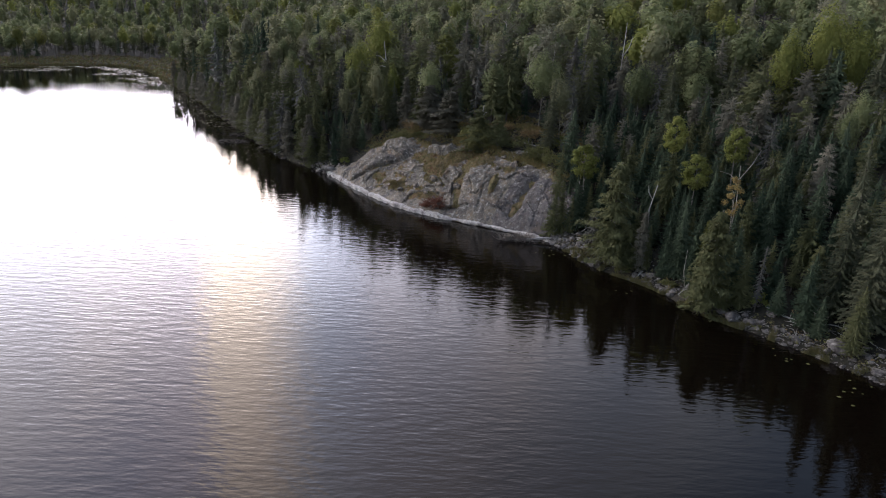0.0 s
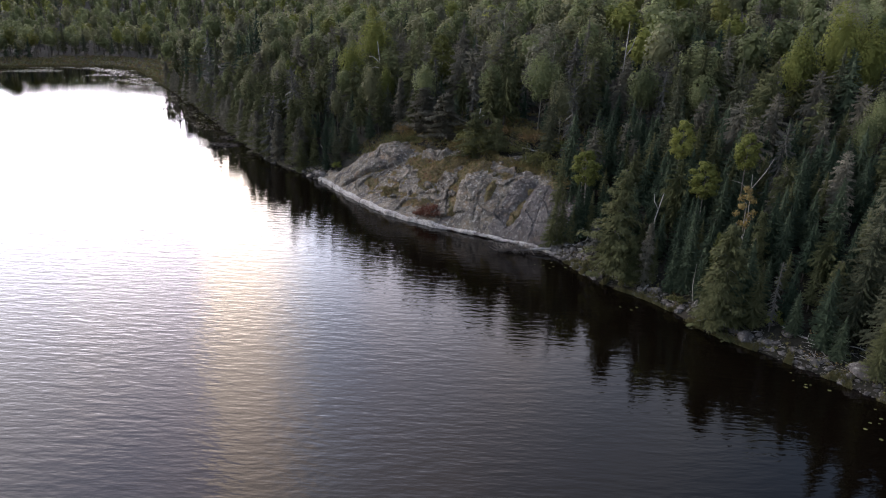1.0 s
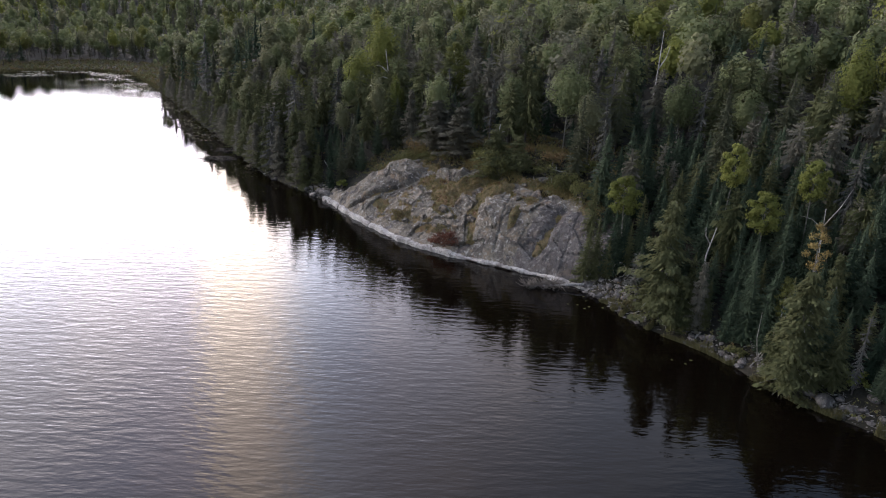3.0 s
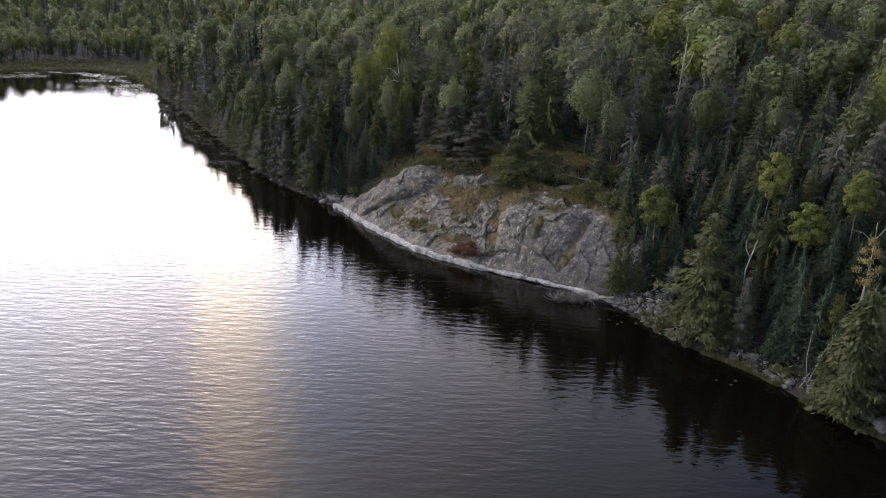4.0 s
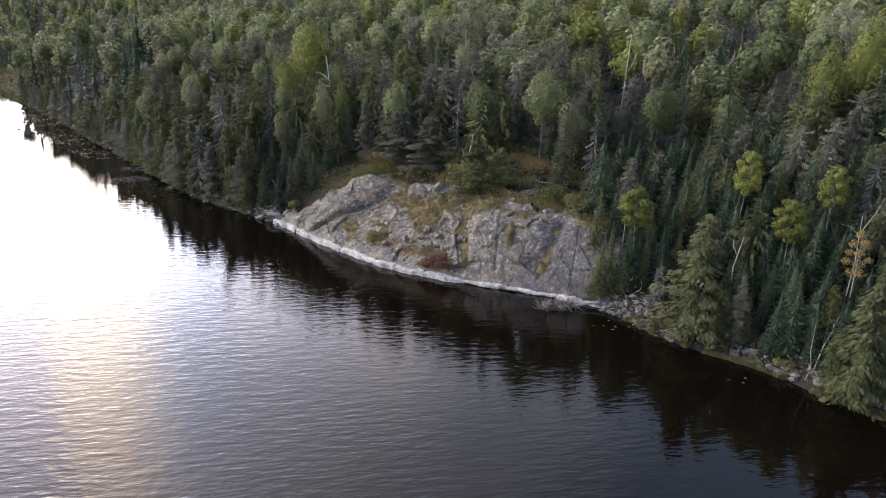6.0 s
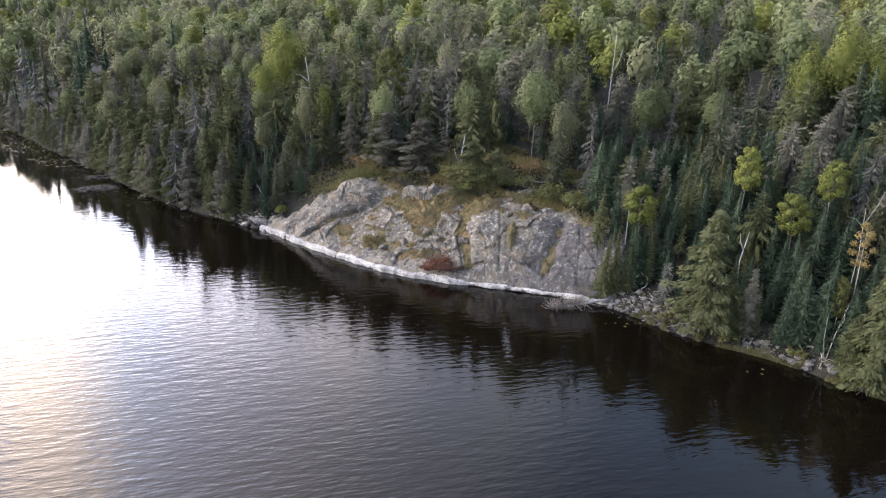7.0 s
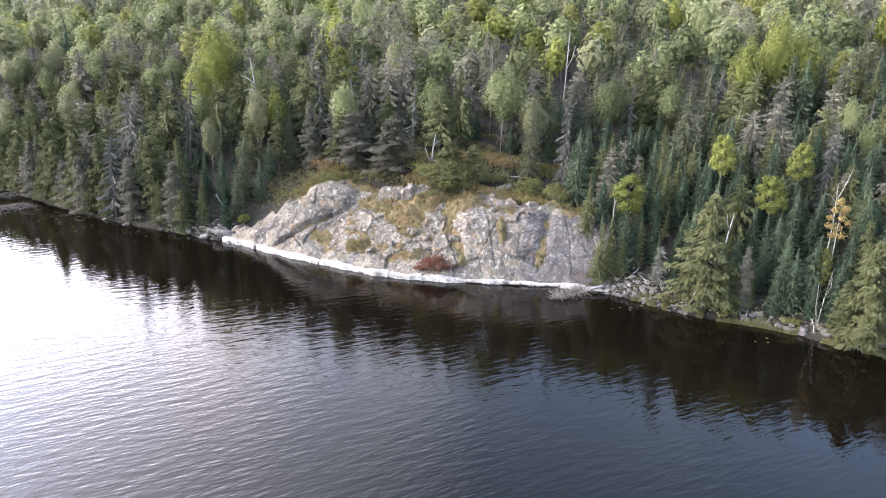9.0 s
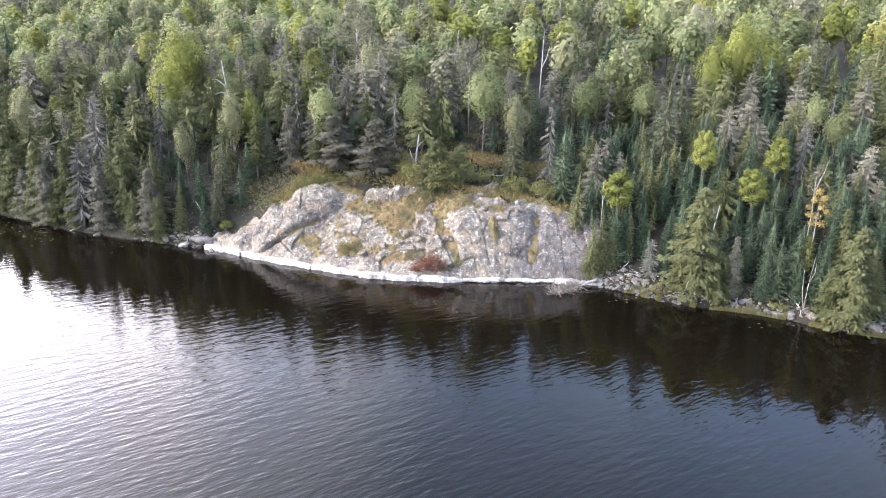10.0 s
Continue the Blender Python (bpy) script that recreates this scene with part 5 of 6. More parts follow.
def build_outcrop():
    root = tagged(new("rock_outcrop"), "weathered grey granite outcrop with cracks, lichen and turf", "rock")
    d = np.concatenate([np.linspace(-1.2, 0.3, 10), np.linspace(0.42, 7.5, 74), np.linspace(7.7, 13.5, 34)])
    S, D = rock_grid(0.115, d)
    x, y, z = rock_points(S, D, rock_push(S, D))
    v = np.stack([x.ravel(), y.ravel(), z.ravel()], 1)
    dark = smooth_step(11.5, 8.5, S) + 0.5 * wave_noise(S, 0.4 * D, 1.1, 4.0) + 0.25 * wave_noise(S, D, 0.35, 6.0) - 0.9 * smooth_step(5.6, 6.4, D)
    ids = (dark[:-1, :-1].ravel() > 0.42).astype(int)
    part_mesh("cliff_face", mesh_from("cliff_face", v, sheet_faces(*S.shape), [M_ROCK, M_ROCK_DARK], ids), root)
    d = np.linspace(0.8, 13, 100)
    S, D = rock_grid(0.15, d)
    x, y, z = rock_points(S, D, turf_push(S, D))
    v = np.stack([x.ravel(), y.ravel(), z.ravel()], 1)
    part_mesh("turf", mesh_from("turf", v, sheet_faces(*S.shape), [M_TURF], None, True), root, "dry yellow-brown grass turf in the rock pockets")
    # the bleached band along the waterline, in broken lengths
    rng = np.random.default_rng(21)
    s0 = 0.9
    while s0 < ROCK_LONG - 2.4:
        s1 = min(s0 + rng.uniform(2.2, 6.5), ROCK_LONG - 1.6)
        s = np.linspace(s0, s1, max(10, int((s1 - s0) / 0.1)))
        edge = 0.10 * np.sin(s * 1.9 + s0) + 0.05 * np.sin(s * 5.1 + 3 * s0) + rng.uniform(-0.06, 0.06)
        cliff = s0 < 13.5
        hang = (0.10 + 0.05 * np.sin(s * 1.3)) if (cliff and rng.random() < 0.7) else np.full(len(s), -0.2)
        rise = 0.26 + 0.10 * smooth_step(15, 19, s) + 0.07 * np.sin(s * 1.3 + s0) + 0.03 * np.sin(s * 4.3) + 0.02 * np.sin(s * 11.0)
        end = np.minimum(1, np.minimum(s - s0, s1 - s) / 0.12)
        rows = []
        for dd, lift, top in ((0.2, -0.05, 0), (-0.12, 0.0, 0), (-0.15, 0.10, 0), (-0.11, 0.0, 0.9), (-0.02, 0.02, 1), (0.14, 0.09, 1), (0.34, 0.10, 1), (0.8, 0.0, 1)):
            px, py, nx, ny = rock_place(s, dd + edge + (0.10 * (1 - end)))
            rows.append(np.stack([px, py, hang + lift if top == 0 else hang * (1 - top) + (rise + 0.04) * top + lift], 1))
        R = np.stack(rows, 1)
        R += rng.normal(size=R.shape) * 0.012
        part_mesh("bleached_ledge", mesh_from("bleached_ledge", R.reshape(-1, 3), sheet_faces(len(s), len(rows)), [M_BLEACHED]), root, "bone-white bleached rock ledge")
        s0 = s1 + rng.uniform(0.01, 0.05)
    return root


OUTCROP = build_outcrop()


# height of what one can stand on: rock, turf or forest floor
def stand_height(x, y):
    z = float(land_height(x, y)[0])
    s, d = rock_sd(x, y)
    if 1 < s < ROCK_LONG - 1 and 0.1 < d < np.interp(s, *ROCK_DEPTH) + 0.5:
        S, D = np.array([[s]]), np.array([[d]])
        turf = float(rock_points(S, D, turf_push(S, D))[2][0, 0])
        base = float(rock_points(S, D, np.zeros((1, 1)))[2][0, 0])
        z = max(z, turf, base - 0.1)
    return z


def stone_mesh(key, seed, subdiv=3, flat=0.7, angular=0.25):
    bm = bmesh.new()
    bmesh.ops.create_icosphere(bm, subdivisions=subdiv, radius=1.0)
    rng = np.random.default_rng(seed)
    off = Vector(rng.uniform(-50, 50, 3))
    planes = [(Vector(rng.normal(size=3)).normalized(), rng.uniform(0.62, 0.9)) for _ in range(9)]
    for v in bm.verts:
        for nrm, lim in planes:
            k = v.co.dot(nrm)
            if k > lim:
                v.co -= nrm * (k - lim) * 0.85
        v.co *= 1 + angular * noise.fractal(v.co * 1.3 + off, 0.9, 2.0, 3)
        v.co.z *= flat
    me = bpy.data.meshes.new(key)
    bm.to_mesh(me)
    bm.free()
    me.polygons.foreach_set("use_smooth", np.full(len(me.polygons), True))
    return me


STONES = [stone_mesh("stone%d" % i, 40 + i, 3, 0.62 + 0.08 * (i % 3)) for i in range(5)]
for me in STONES:
    me.materials.append(M_ROCK_PALE)
GREY_STONES = [stone_mesh("grey_stone%d" % i, 60 + i, 4, 0.7, 0.3) for i in range(3)]
for me in GREY_STONES:
    me.materials.append(M_ROCK)
STONE_RNG = np.random.default_rng(77)


def boulder(x, y, size, wide=1.0, z=None, label="", grey=False, turn=None, group="boulders along the shore"):
    ob = new("boulder", (GREY_STONES if grey else STONES)[STONE_RNG.integers(3 if grey else 5)])
    h = stand_height(x, y) if z is None else z
    ob.matrix_basis = pose(x, y, max(h, -0.15) + 0.18 * size, STONE_RNG.normal() * 8, STONE_RNG.normal() * 8, STONE_RNG.random() * 360 if turn is None else turn) @ Matrix.Diagonal((size * wide, size, size, 1))
    return tagged(ob, label or "pale rounded granite boulder at the lake's edge", "boulder", group)


# blocks on the outcrop
for x, y, r, z in ((-2.3, 88.8, 0.55, 2.6), (-0.5, 88.0, 0.62, 3.1), (0.8, 86.6, 0.75, 3.0), (-5.0, 88.0, 0.45, 1.7), (7.6, 86.6, 0.32, 6.4), (8.2, 87.8, 0.28, 6.8), (6.9, 85.6, 0.25, 6.1), (-4.2, 89.5, 0.35, 2.6)):
    boulder(x, y, r, 1.1, z, "small grey boulder lying on the rock ledge", True, None, "blocks on the rock")
# along the bank
boulder(13.6, 73.1, 0.6, 1.4, 0.2)
for x, y, r, w in ((15.8, 72.0, 0.4, 1.0), (15.0, 71.4, 0.3, 1.2), (25.2, 52.6, 0.62, 1.3), (24.7, 53.6, 0.5, 1.2), (25.0, 54.6, 0.6, 1.2), (24.0, 54.4, 0.45, 1.5), (23.4, 54.6, 0.36, 1.2), (26.4, 51.6, 0.42, 1.1), (26.2, 52.6, 0.32, 1.0),
                   (27.0, 51.4, 0.3, 1.2), (22.0, 58.2, 0.4, 1.1), (28.6, 48.9, 0.34, 1.3), (28.0, 52.0, 0.4, 1.2), (31.1, 46.8, 0.72, 1.4), (29.6, 50.0, 0.3, 1.2), (27.8, 50.4, 0.26, 1.2), (22.9, 56.6, 0.5, 1.2), (21.7, 57.9, 0.3, 1.0),
                   (19.6, 62.2, 0.32, 1.1), (16.6, 65.6, 0.3, 1.2), (20.6, 60.6, 0.3, 1.2), (17.0, 69.4, 0.3, 1.1), (15.6, 70.4, 0.34, 1.2), (16.0, 68.6, 0.26, 1.1), (18.6, 63.2, 0.3, 1.0), (-17.0, 103.6, 0.75, 1.8), (-16.6, 102.0, 0.5, 1.4),
                   (-18.8, 105.0, 0.6, 1.5), (-20.2, 107.2, 0.4, 1.4), (-21.4, 108.8, 0.3, 1.2), (-26.5, 114.2, 0.5, 1.1)):
    boulder(x, y, r, w)
# grey boulders on the ledges
for x, y, r, w in ((-2.9, 87.4, 0.5, 1.0), (-0.7, 87.2, 0.6, 1.05), (0.1, 86.0, 0.5, 1.5), (7.3, 84.1, 0.3, 1.1), (10.8, 87.3, 0.7, 2.0), (8.2, 86.0, 0.3, 1.3), (1.6, 85.0, 0.55, 1.3), (2.4, 83.6, 0.5, 1.2), (-1.6, 85.6, 0.35, 1.4)):
    boulder(x, y, r, w, None, "grey granite boulder lying on the rock ledge", True, None, "blocks on the rock")


# ---- undergrowth, shrubs and grass ----
def blades(points, tall, wide, rng, lean=0.35):
    """Grass: one narrow triangle for each point."""
    n = len(points)
    a = rng.random(n) * 2 * math.pi
    side = np.stack([np.cos(a), np.sin(a), np.zeros(n)], 1) * (wide * rng.uniform(0.6, 1.3, n))[:, None]
    h = tall * rng.uniform(0.5, 1.2, n)
    tip = points + np.stack([rng.normal(size=n) * lean * h, rng.normal(size=n) * lean * h, h], 1)
    return np.stack([points - side, points + side, tip], 1).reshape(-1, 3), np.arange(3 * n).reshape(-1, 3)


def build_turf_grass():
    rng = np.random.default_rng(31)
    S, D = rng.uniform(2, ROCK_LONG - 2, 60000), rng.uniform(1.0, 12.5, 60000)
    lift = turf_push(S, D)
    rock = rock_push(S, D)
    ok = lift > rock - 0.02
    S, D, lift = S[ok], D[ok], lift[ok]
    x, y, z = rock_points(S, D, lift)
    p = np.stack([x, y, z - 0.02], 1)
    pick = rng.random(len(p)) < 0.85
    a = blades(p[pick], 0.26, 0.028, rng)
    tagged(new("dry_grass", mesh_from("dry_grass", *a, [M_GRASS])), "dry yellow grass growing in the rock's pockets", "grass", kind="stuff")
    # tall straw-coloured grass on the open bench
    k = rng.uniform(3, ROCK_LONG - 3, 44000)
    gx, gy, _, _ = rock_place(k, rng.uniform(6.5, 17.0, 44000))
    gd = shore_distance(gx, gy)
    open_land = (rock_zone(gx, gy, gd) < 0.5) & (wave_noise(gx, gy, 2.4, 3.0) > 0.15)
    g = np.stack([gx, gy, land_height(gx, gy)], 1)[open_land]
    tagged(new("bench_grass", mesh_from("bench_grass", *blades(g, 0.5, 0.05, rng, 0.4), [M_GRASS])), "tall straw-coloured grass on the bench behind the rock", "grass", kind="stuff")
    q = p[(rng.random(len(p)) < 0.035)]
    b = leaf_clumps(rng, q + np.array([0, 0, 0.1]), rng.uniform(0.12, 0.3, len(q)), 12, 0.11)
    ids = np.tile(np.repeat(rng.choice(3, len(q), p=[0.55, 0.33, 0.12]), 12), 2)
    tagged(new("heath", mesh_from("heath", *b, [M_SHRUB, M_RUST, M_RED], ids)), "low olive and rust-red heath plants on the rock", "undergrowth", kind="stuff")


def build_undergrowth():
    rng = np.random.default_rng(32)
    n = 60000
    x, y = rng.uniform(-66, 80, n), rng.uniform(36, 175, n)
    d = shore_distance(x, y)
    ok = (d > 0.25) & (d < 45) & (rng.random(n) < np.interp(d, [0, 2.5, 5, 18, 45], [0.6, 0.5, 0.22, 0.22, 0.2])) & ((y < 112) | (d < 12))
    x, y, d = x[ok], y[ok], d[ok]
    clear = rock_zone(x, y, d) < 0.3
    x, y, d = x[clear], y[clear], d[clear]
    # thicker on the bench behind the rock
    k = rng.uniform(1.5, ROCK_LONG - 1.5, 11000)
    ex, ey, _, _ = rock_place(k, rng.uniform(5.0, 23.0, 11000))
    ed = shore_distance(ex, ey)
    some = (rock_zone(ex, ey, ed) < 0.4) & (wave_noise(ex, ey, 1.6, 9.0) > np.where(k > 31, -0.7, -0.1))
    x, y = np.concatenate([x, ex[some]]), np.concatenate([y, ey[some]])
    z = land_height(x, y)
    p = np.stack([x, y, z + 0.15], 1)
    v = leaf_clumps(rng, p, rng.uniform(0.15, 0.45, len(p)), 11, 0.12)
    ids = np.tile(np.repeat(rng.choice(4, len(p), p=[0.5, 0.22, 0.2, 0.08]), 11), 2)
    tagged(new("undergrowth", mesh_from("undergrowth", *v, [M_SHRUB, M_RUST, M_SEDGE, M_BROWN], ids)), "low mixed shrubs, ferns and moss under the trees", "undergrowth", kind="stuff")
    # sedge fringe at the water
    n = 30000
    k = rng.integers(0, len(SHORE_LINE), n)
    a, b = SHORE_LINE[k], np.roll(SHORE_LINE, -1, axis=0)[k]
    q = a + (b - a) * rng.random((n, 1)) + rng.normal(size=(n, 2)) * 0.35
    ok = (q[:, 1] > 38) & (q[:, 1] < 320) & (q[:, 0] > -170)
    q = q[ok]
    far = q[:, 1] > 170
    extra = np.repeat(q[far], 2, 0)
    extra = extra + rng.normal(size=extra.shape) * 2.0
    q = np.concatenate([q, q + rng.normal(size=q.shape) * 0.3, extra])
    dist = shore_distance(q[:, 0], q[:, 1])
    q = q[(dist > -0.3) & ((q[:, 0] > -17) | (q[:, 1] > 185) | (rng.random(len(q)) < 0.08)) & (rock_zone(q[:, 0], q[:, 1], np.maximum(dist, 1.0)) < 0.2) & ((np.abs(wave_noise(q[:, 0], q[:, 1], 1.4, 4.0)) < 0.16) | (q[:, 1] > 170))]
    z = np.maximum(land_height(q[:, 0], q[:, 1]), -0.05)
    big = np.where(q[:, 1] > 170, 1.7, 1.0)
    v, f = blades(np.stack([q[:, 0], q[:, 1], z], 1), 0.42, 0.035, rng, 0.3)
    v = v.reshape(-1, 3, 3)
    v[:, 2, 2] = v[:, 0, 2] + (v[:, 2, 2] - v[:, 0, 2]) * big
    wide = (v[:, 1] - v[:, 0]) * (big[:, None] - 1)
    v[:, 1] += wide
    tagged(new("shore_sedge", mesh_from("shore_sedge", v.reshape(-1, 3), f, [M_SEDGE])), "yellow-green sedge fringing the lake's edge", "sedge", kind="stuff")


def build_marsh():
    """Bushes on the low ground at the lake's end."""
    rng = np.random.default_rng(35)
    x, y = rng.uniform(-210, -60, 16000), rng.uniform(180, 380, 16000)
    d = shore_distance(x, y)
    ok = (d > 0.5) & (d < 48) & (0.6 * y - 0.9 * x > 205)
    x, y = x[ok], y[ok]
    p = np.stack([x, y, land_height(x, y) + 0.4], 1)
    v = leaf_clumps(rng, p, rng.uniform(0.4, 1.1, len(p)) * np.interp(shore_distance(x, y), [0, 12, 45], [0.7, 1.0, 1.5]), 12, 0.42)
    ids = np.tile(np.repeat(rng.choice(4, len(p), p=[0.4, 0.25, 0.2, 0.15]), 12), 2)
    tagged(new("marsh_bushes", mesh_from("marsh_bushes", *v, [M_SHRUB, M_RUST, M_BIRCH, M_BROWN], ids)), "olive and rusty bushes on the marshy lake end", "bushes", kind="stuff")


build_turf_grass()
build_undergrowth()
build_marsh()


def shrub(x, y, wide, tall, mat, label, z=None, leaf=0.16, leaves=34, clumps=14, seed=0, category="shrub", name="shrub"):
    """Several thin stems from one root, each with leafy clumps."""
    rng = np.random.default_rng(500 + seed)
    z = stand_height(x, y) if z is None else z
    root = tagged(new(name), label, category, "shrubs on the bank and rock")
    root.location = (x, y, z - 0.05)
    cen, wood = [], []
    for i in range(clumps):
        a, r = i * 2.4 + rng.random(), wide * 0.5 * math.sqrt((i + 0.5) / clumps)
        h = tall * (0.35 + 0.6 * rng.random()) * (1 - 0.4 * (2 * r / wide) ** 2)
        c = np.array([r * math.cos(a), r * math.sin(a), h])
        cen.append(c)
        wood.append(tube([(0, 0, 0), (c[0] * 0.4, c[1] * 0.4, h * 0.5), tuple(c)], [0.025, 0.018, 0.008], 3))
    me = mesh_from("woody_base", *joined(wood), [M_BARK])
    part_mesh("woody_base", me, root)["kind"] = "stuff"
    part_mesh("foliage", mesh_from("foliage", *leaf_clumps(rng, np.array(cen), rng.uniform(0.16, 0.3, clumps) * wide * 0.9, leaves, leaf), [mat]), root)
    return root


shrub(-0.1, 82.5, 2.8, 1.5, M_RED, "dark red leafy shrub at the foot of the rock", 0.75, 0.12, 70, 26, 1)
shrub(-1.6, 83.2, 1.2, 0.8, M_RED, "dark red leafy shrub at the foot of the rock", 0.7, 0.12, 40, 10, 2)
shrub(-14.6, 103.2, 1.3, 1.5, M_LIME, "bright green young shrub beside the rock", None, 0.14, 40, 14, 3)
shrub(-5.2, 100.4, 4.6, 1.3, M_SHRUB, "low spreading green juniper on the rock's top", None, 0.11, 90, 34, 4)
shrub(-3.0, 100.0, 2.2, 0.8, M_SHRUB, "low spreading green juniper on the rock's top", None, 0.13, 50, 16, 5)
shrub(3.8, 93.4, 2.4, 1.6, M_SHRUB, "olive leafy shrub behind the rock", None, 0.15, 50, 16, 6)
shrub(5.2, 90.4, 2.8, 1.8, M_SHRUB, "olive leafy shrub behind the rock", None, 0.15, 50, 18, 7)
shrub(3.4, 95.6, 2.2, 1.5, M_GOLD, "yellowing shrub behind the rock", None, 0.15, 40, 14, 8)
shrub(8.2, 93.0, 2.6, 1.4, M_RUST, "rust-coloured shrub on the slope", None, 0.15, 46, 16, 9)
shrub(10.6, 88.6, 2.8, 1.3, M_SHRUB, "olive leafy shrub on the heath bench", None, 0.15, 46, 16, 10)
shrub(13.0, 86.4, 2.6, 1.5, M_SHRUB, "olive leafy shrub on the heath bench", None, 0.15, 46, 16, 11)
shrub(14.8, 84.0, 2.4, 1.4, M_SHRUB, "olive leafy shrub on the heath bench", None, 0.15, 46, 16, 12)
shrub(12.0, 90.8, 2.6, 1.2, M_RUST, "rust-coloured shrub on the slope", None, 0.15, 46, 16, 13)
shrub(15.4, 87.6, 2.0, 1.8, M_GOLD, "yellowing shrub on the slope", None, 0.15, 40, 14, 14)
shrub(-4.8, 104.6, 2.6, 1.4, M_RUST, "rust-coloured shrub under the spruces", None, 0.15, 46, 16, 15)
shrub(8.8, 80.2, 0.9, 0.6, M_SHRUB, "small green shrub in the rock's cleft", 3.0, 0.11, 36, 9, 16)
shrub(2.6, 84.6, 0.9, 0.6, M_SHRUB, "small green shrub in the rock's cleft", 2.9, 0.11, 36, 9, 17)
shrub(-6.2, 89.8, 1.6, 0.55, M_GRASS, "dry straw-coloured tuft on a ledge", 2.0, 0.12, 46, 12, 18)
shrub(27.4, 53.2, 1.5, 1.6, M_LIME, "bright green young shrub on the bank", None, 0.14, 40, 12, 19)
shrub(21.9, 59.2, 1.5, 0.8, M_SHRUB, "low green shrub at the water's edge", None, 0.14, 40, 12, 20)
shrub(23.1, 55.2, 1.6, 1.0, M_SHRUB, "low green shrub at the water's edge", None, 0.14, 40, 12, 21)
shrub(18.7, 63.2, 1.8, 1.0, M_SHRUB, "low green shrub at the water's edge", None, 0.14, 40, 12, 22)
shrub(15.8, 67.6, 1.6, 0.8, M_SEDGE, "low dry shrub at the water's edge", None, 0.14, 40, 12, 23)


shrub(5.4, 89.4, 3.6, 3.6, M_SHRUB, "large olive bush on the grassy bench", None, 0.16, 70, 34, 31)
shrub(7.4, 89.0, 3.4, 3.0, M_OLIVE, "large olive bush on the grassy bench", None, 0.16, 70, 30, 32)
shrub(12.2, 85.4, 3.4, 1.8, M_SHRUB, "olive leafy shrub on the heath bench", None, 0.15, 60, 22, 33)
shrub(14.0, 82.8, 3.0, 1.8, M_SHRUB, "olive leafy shrub on the heath bench", None, 0.15, 60, 20, 34)


# ---- stones, dead wood and driftwood ----
def build_pebbles():
    rng = np.random.default_rng(41)
    line = SHORE_LINE[(SHORE_LINE[:, 1] > 38) & (SHORE_LINE[:, 1] < 112) & (SHORE_LINE[:, 0] > -24)]
    run = np.concatenate([[0], np.cumsum(np.hypot(*np.diff(line, axis=0).T))])
    at = rng.random(5200) * run[-1]
    q = np.stack([np.interp(at, run, line[:, 0]), np.interp(at, run, line[:, 1])], 1) + rng.normal(size=(5200, 2)) * 1.1
    q = q[wave_noise(q[:, 0], q[:, 1], 2.6, 3.0) > -0.3]
    d = shore_distance(q[:, 0], q[:, 1])
    q = q[(d > -0.15) & (d < 2.8) & (rock_zone(q[:, 0], q[:, 1], d) < 0.5)]
    z = land_height(q[:, 0], q[:, 1])
    bm = bmesh.new()
    bmesh.ops.create_icosphere(bm, subdivisions=1, radius=1.0)
    tv = np.array([tuple(v.co) for v in bm.verts])
    tf = np.array([[v.index for v in f.verts] for f in bm.faces])
    bm.free()
    m = len(q)
    r = 0.05 + 0.26 * rng.random(m) ** 4
    v = tv[None] * (1 + 0.25 * rng.normal(size=(m, len(tv), 1))) * (r[:, None, None] * np.array([1.25, 1, 0.7]))
    v += np.stack([q[:, 0], q[:, 1], z + 0.02], 1)[:, None]
    f = tf[None] + (np.arange(m) * len(tv))[:, None, None]
    tagged(new("shore_stones", mesh_from("shore_stones", v.reshape(-1, 3), f.reshape(-1, 3), [M_ROCK_PALE])), "small pale stones scattered along the bank", "stones", kind="stuff")


build_pebbles()


def log(x0, y0, x1, y1, radius, label="bleached grey log lying on the bank", z0=None, z1=None, stubs=4, seed=0, mat=None, name="log"):
    rng = np.random.default_rng(700 + seed)
    z0, z1 = stand_height(x0, y0) + radius if z0 is None else z0, stand_height(x1, y1) + radius if z1 is None else z1
    p0, p1 = Vector((x0, y0, z0)), Vector((x1, y1, z1))
    pts = [p0 + (p1 - p0) * t + Vector(rng.normal(size=3)) * radius * 0.6 for t in np.linspace(0, 1, 6).tolist()]
    ob = tagged(new(name, mesh_from(name, *tube(pts, [radius * (1 - 0.6 * t) for t in np.linspace(0, 1, 6).tolist()], 7), [mat or M_DEAD], None, True)), label, "log", "logs and driftwood")
    for i in range(stubs):
        q = pts[1 + i % 5]
        w = (p1 - p0).normalized().cross(Vector(rng.normal(size=3))).normalized()
        w.z = abs(w.z)
        e = q + w * rng.uniform(0.3, 1.0)
        part_mesh("branch_stub", mesh_from("branch_stub", *tube([q, (q + e) / 2 + Vector(rng.normal(size=3)) * 0.05, e], [radius * 0.4, radius * 0.28, radius * 0.1], 4), [mat or M_DEAD]), ob)
    return ob


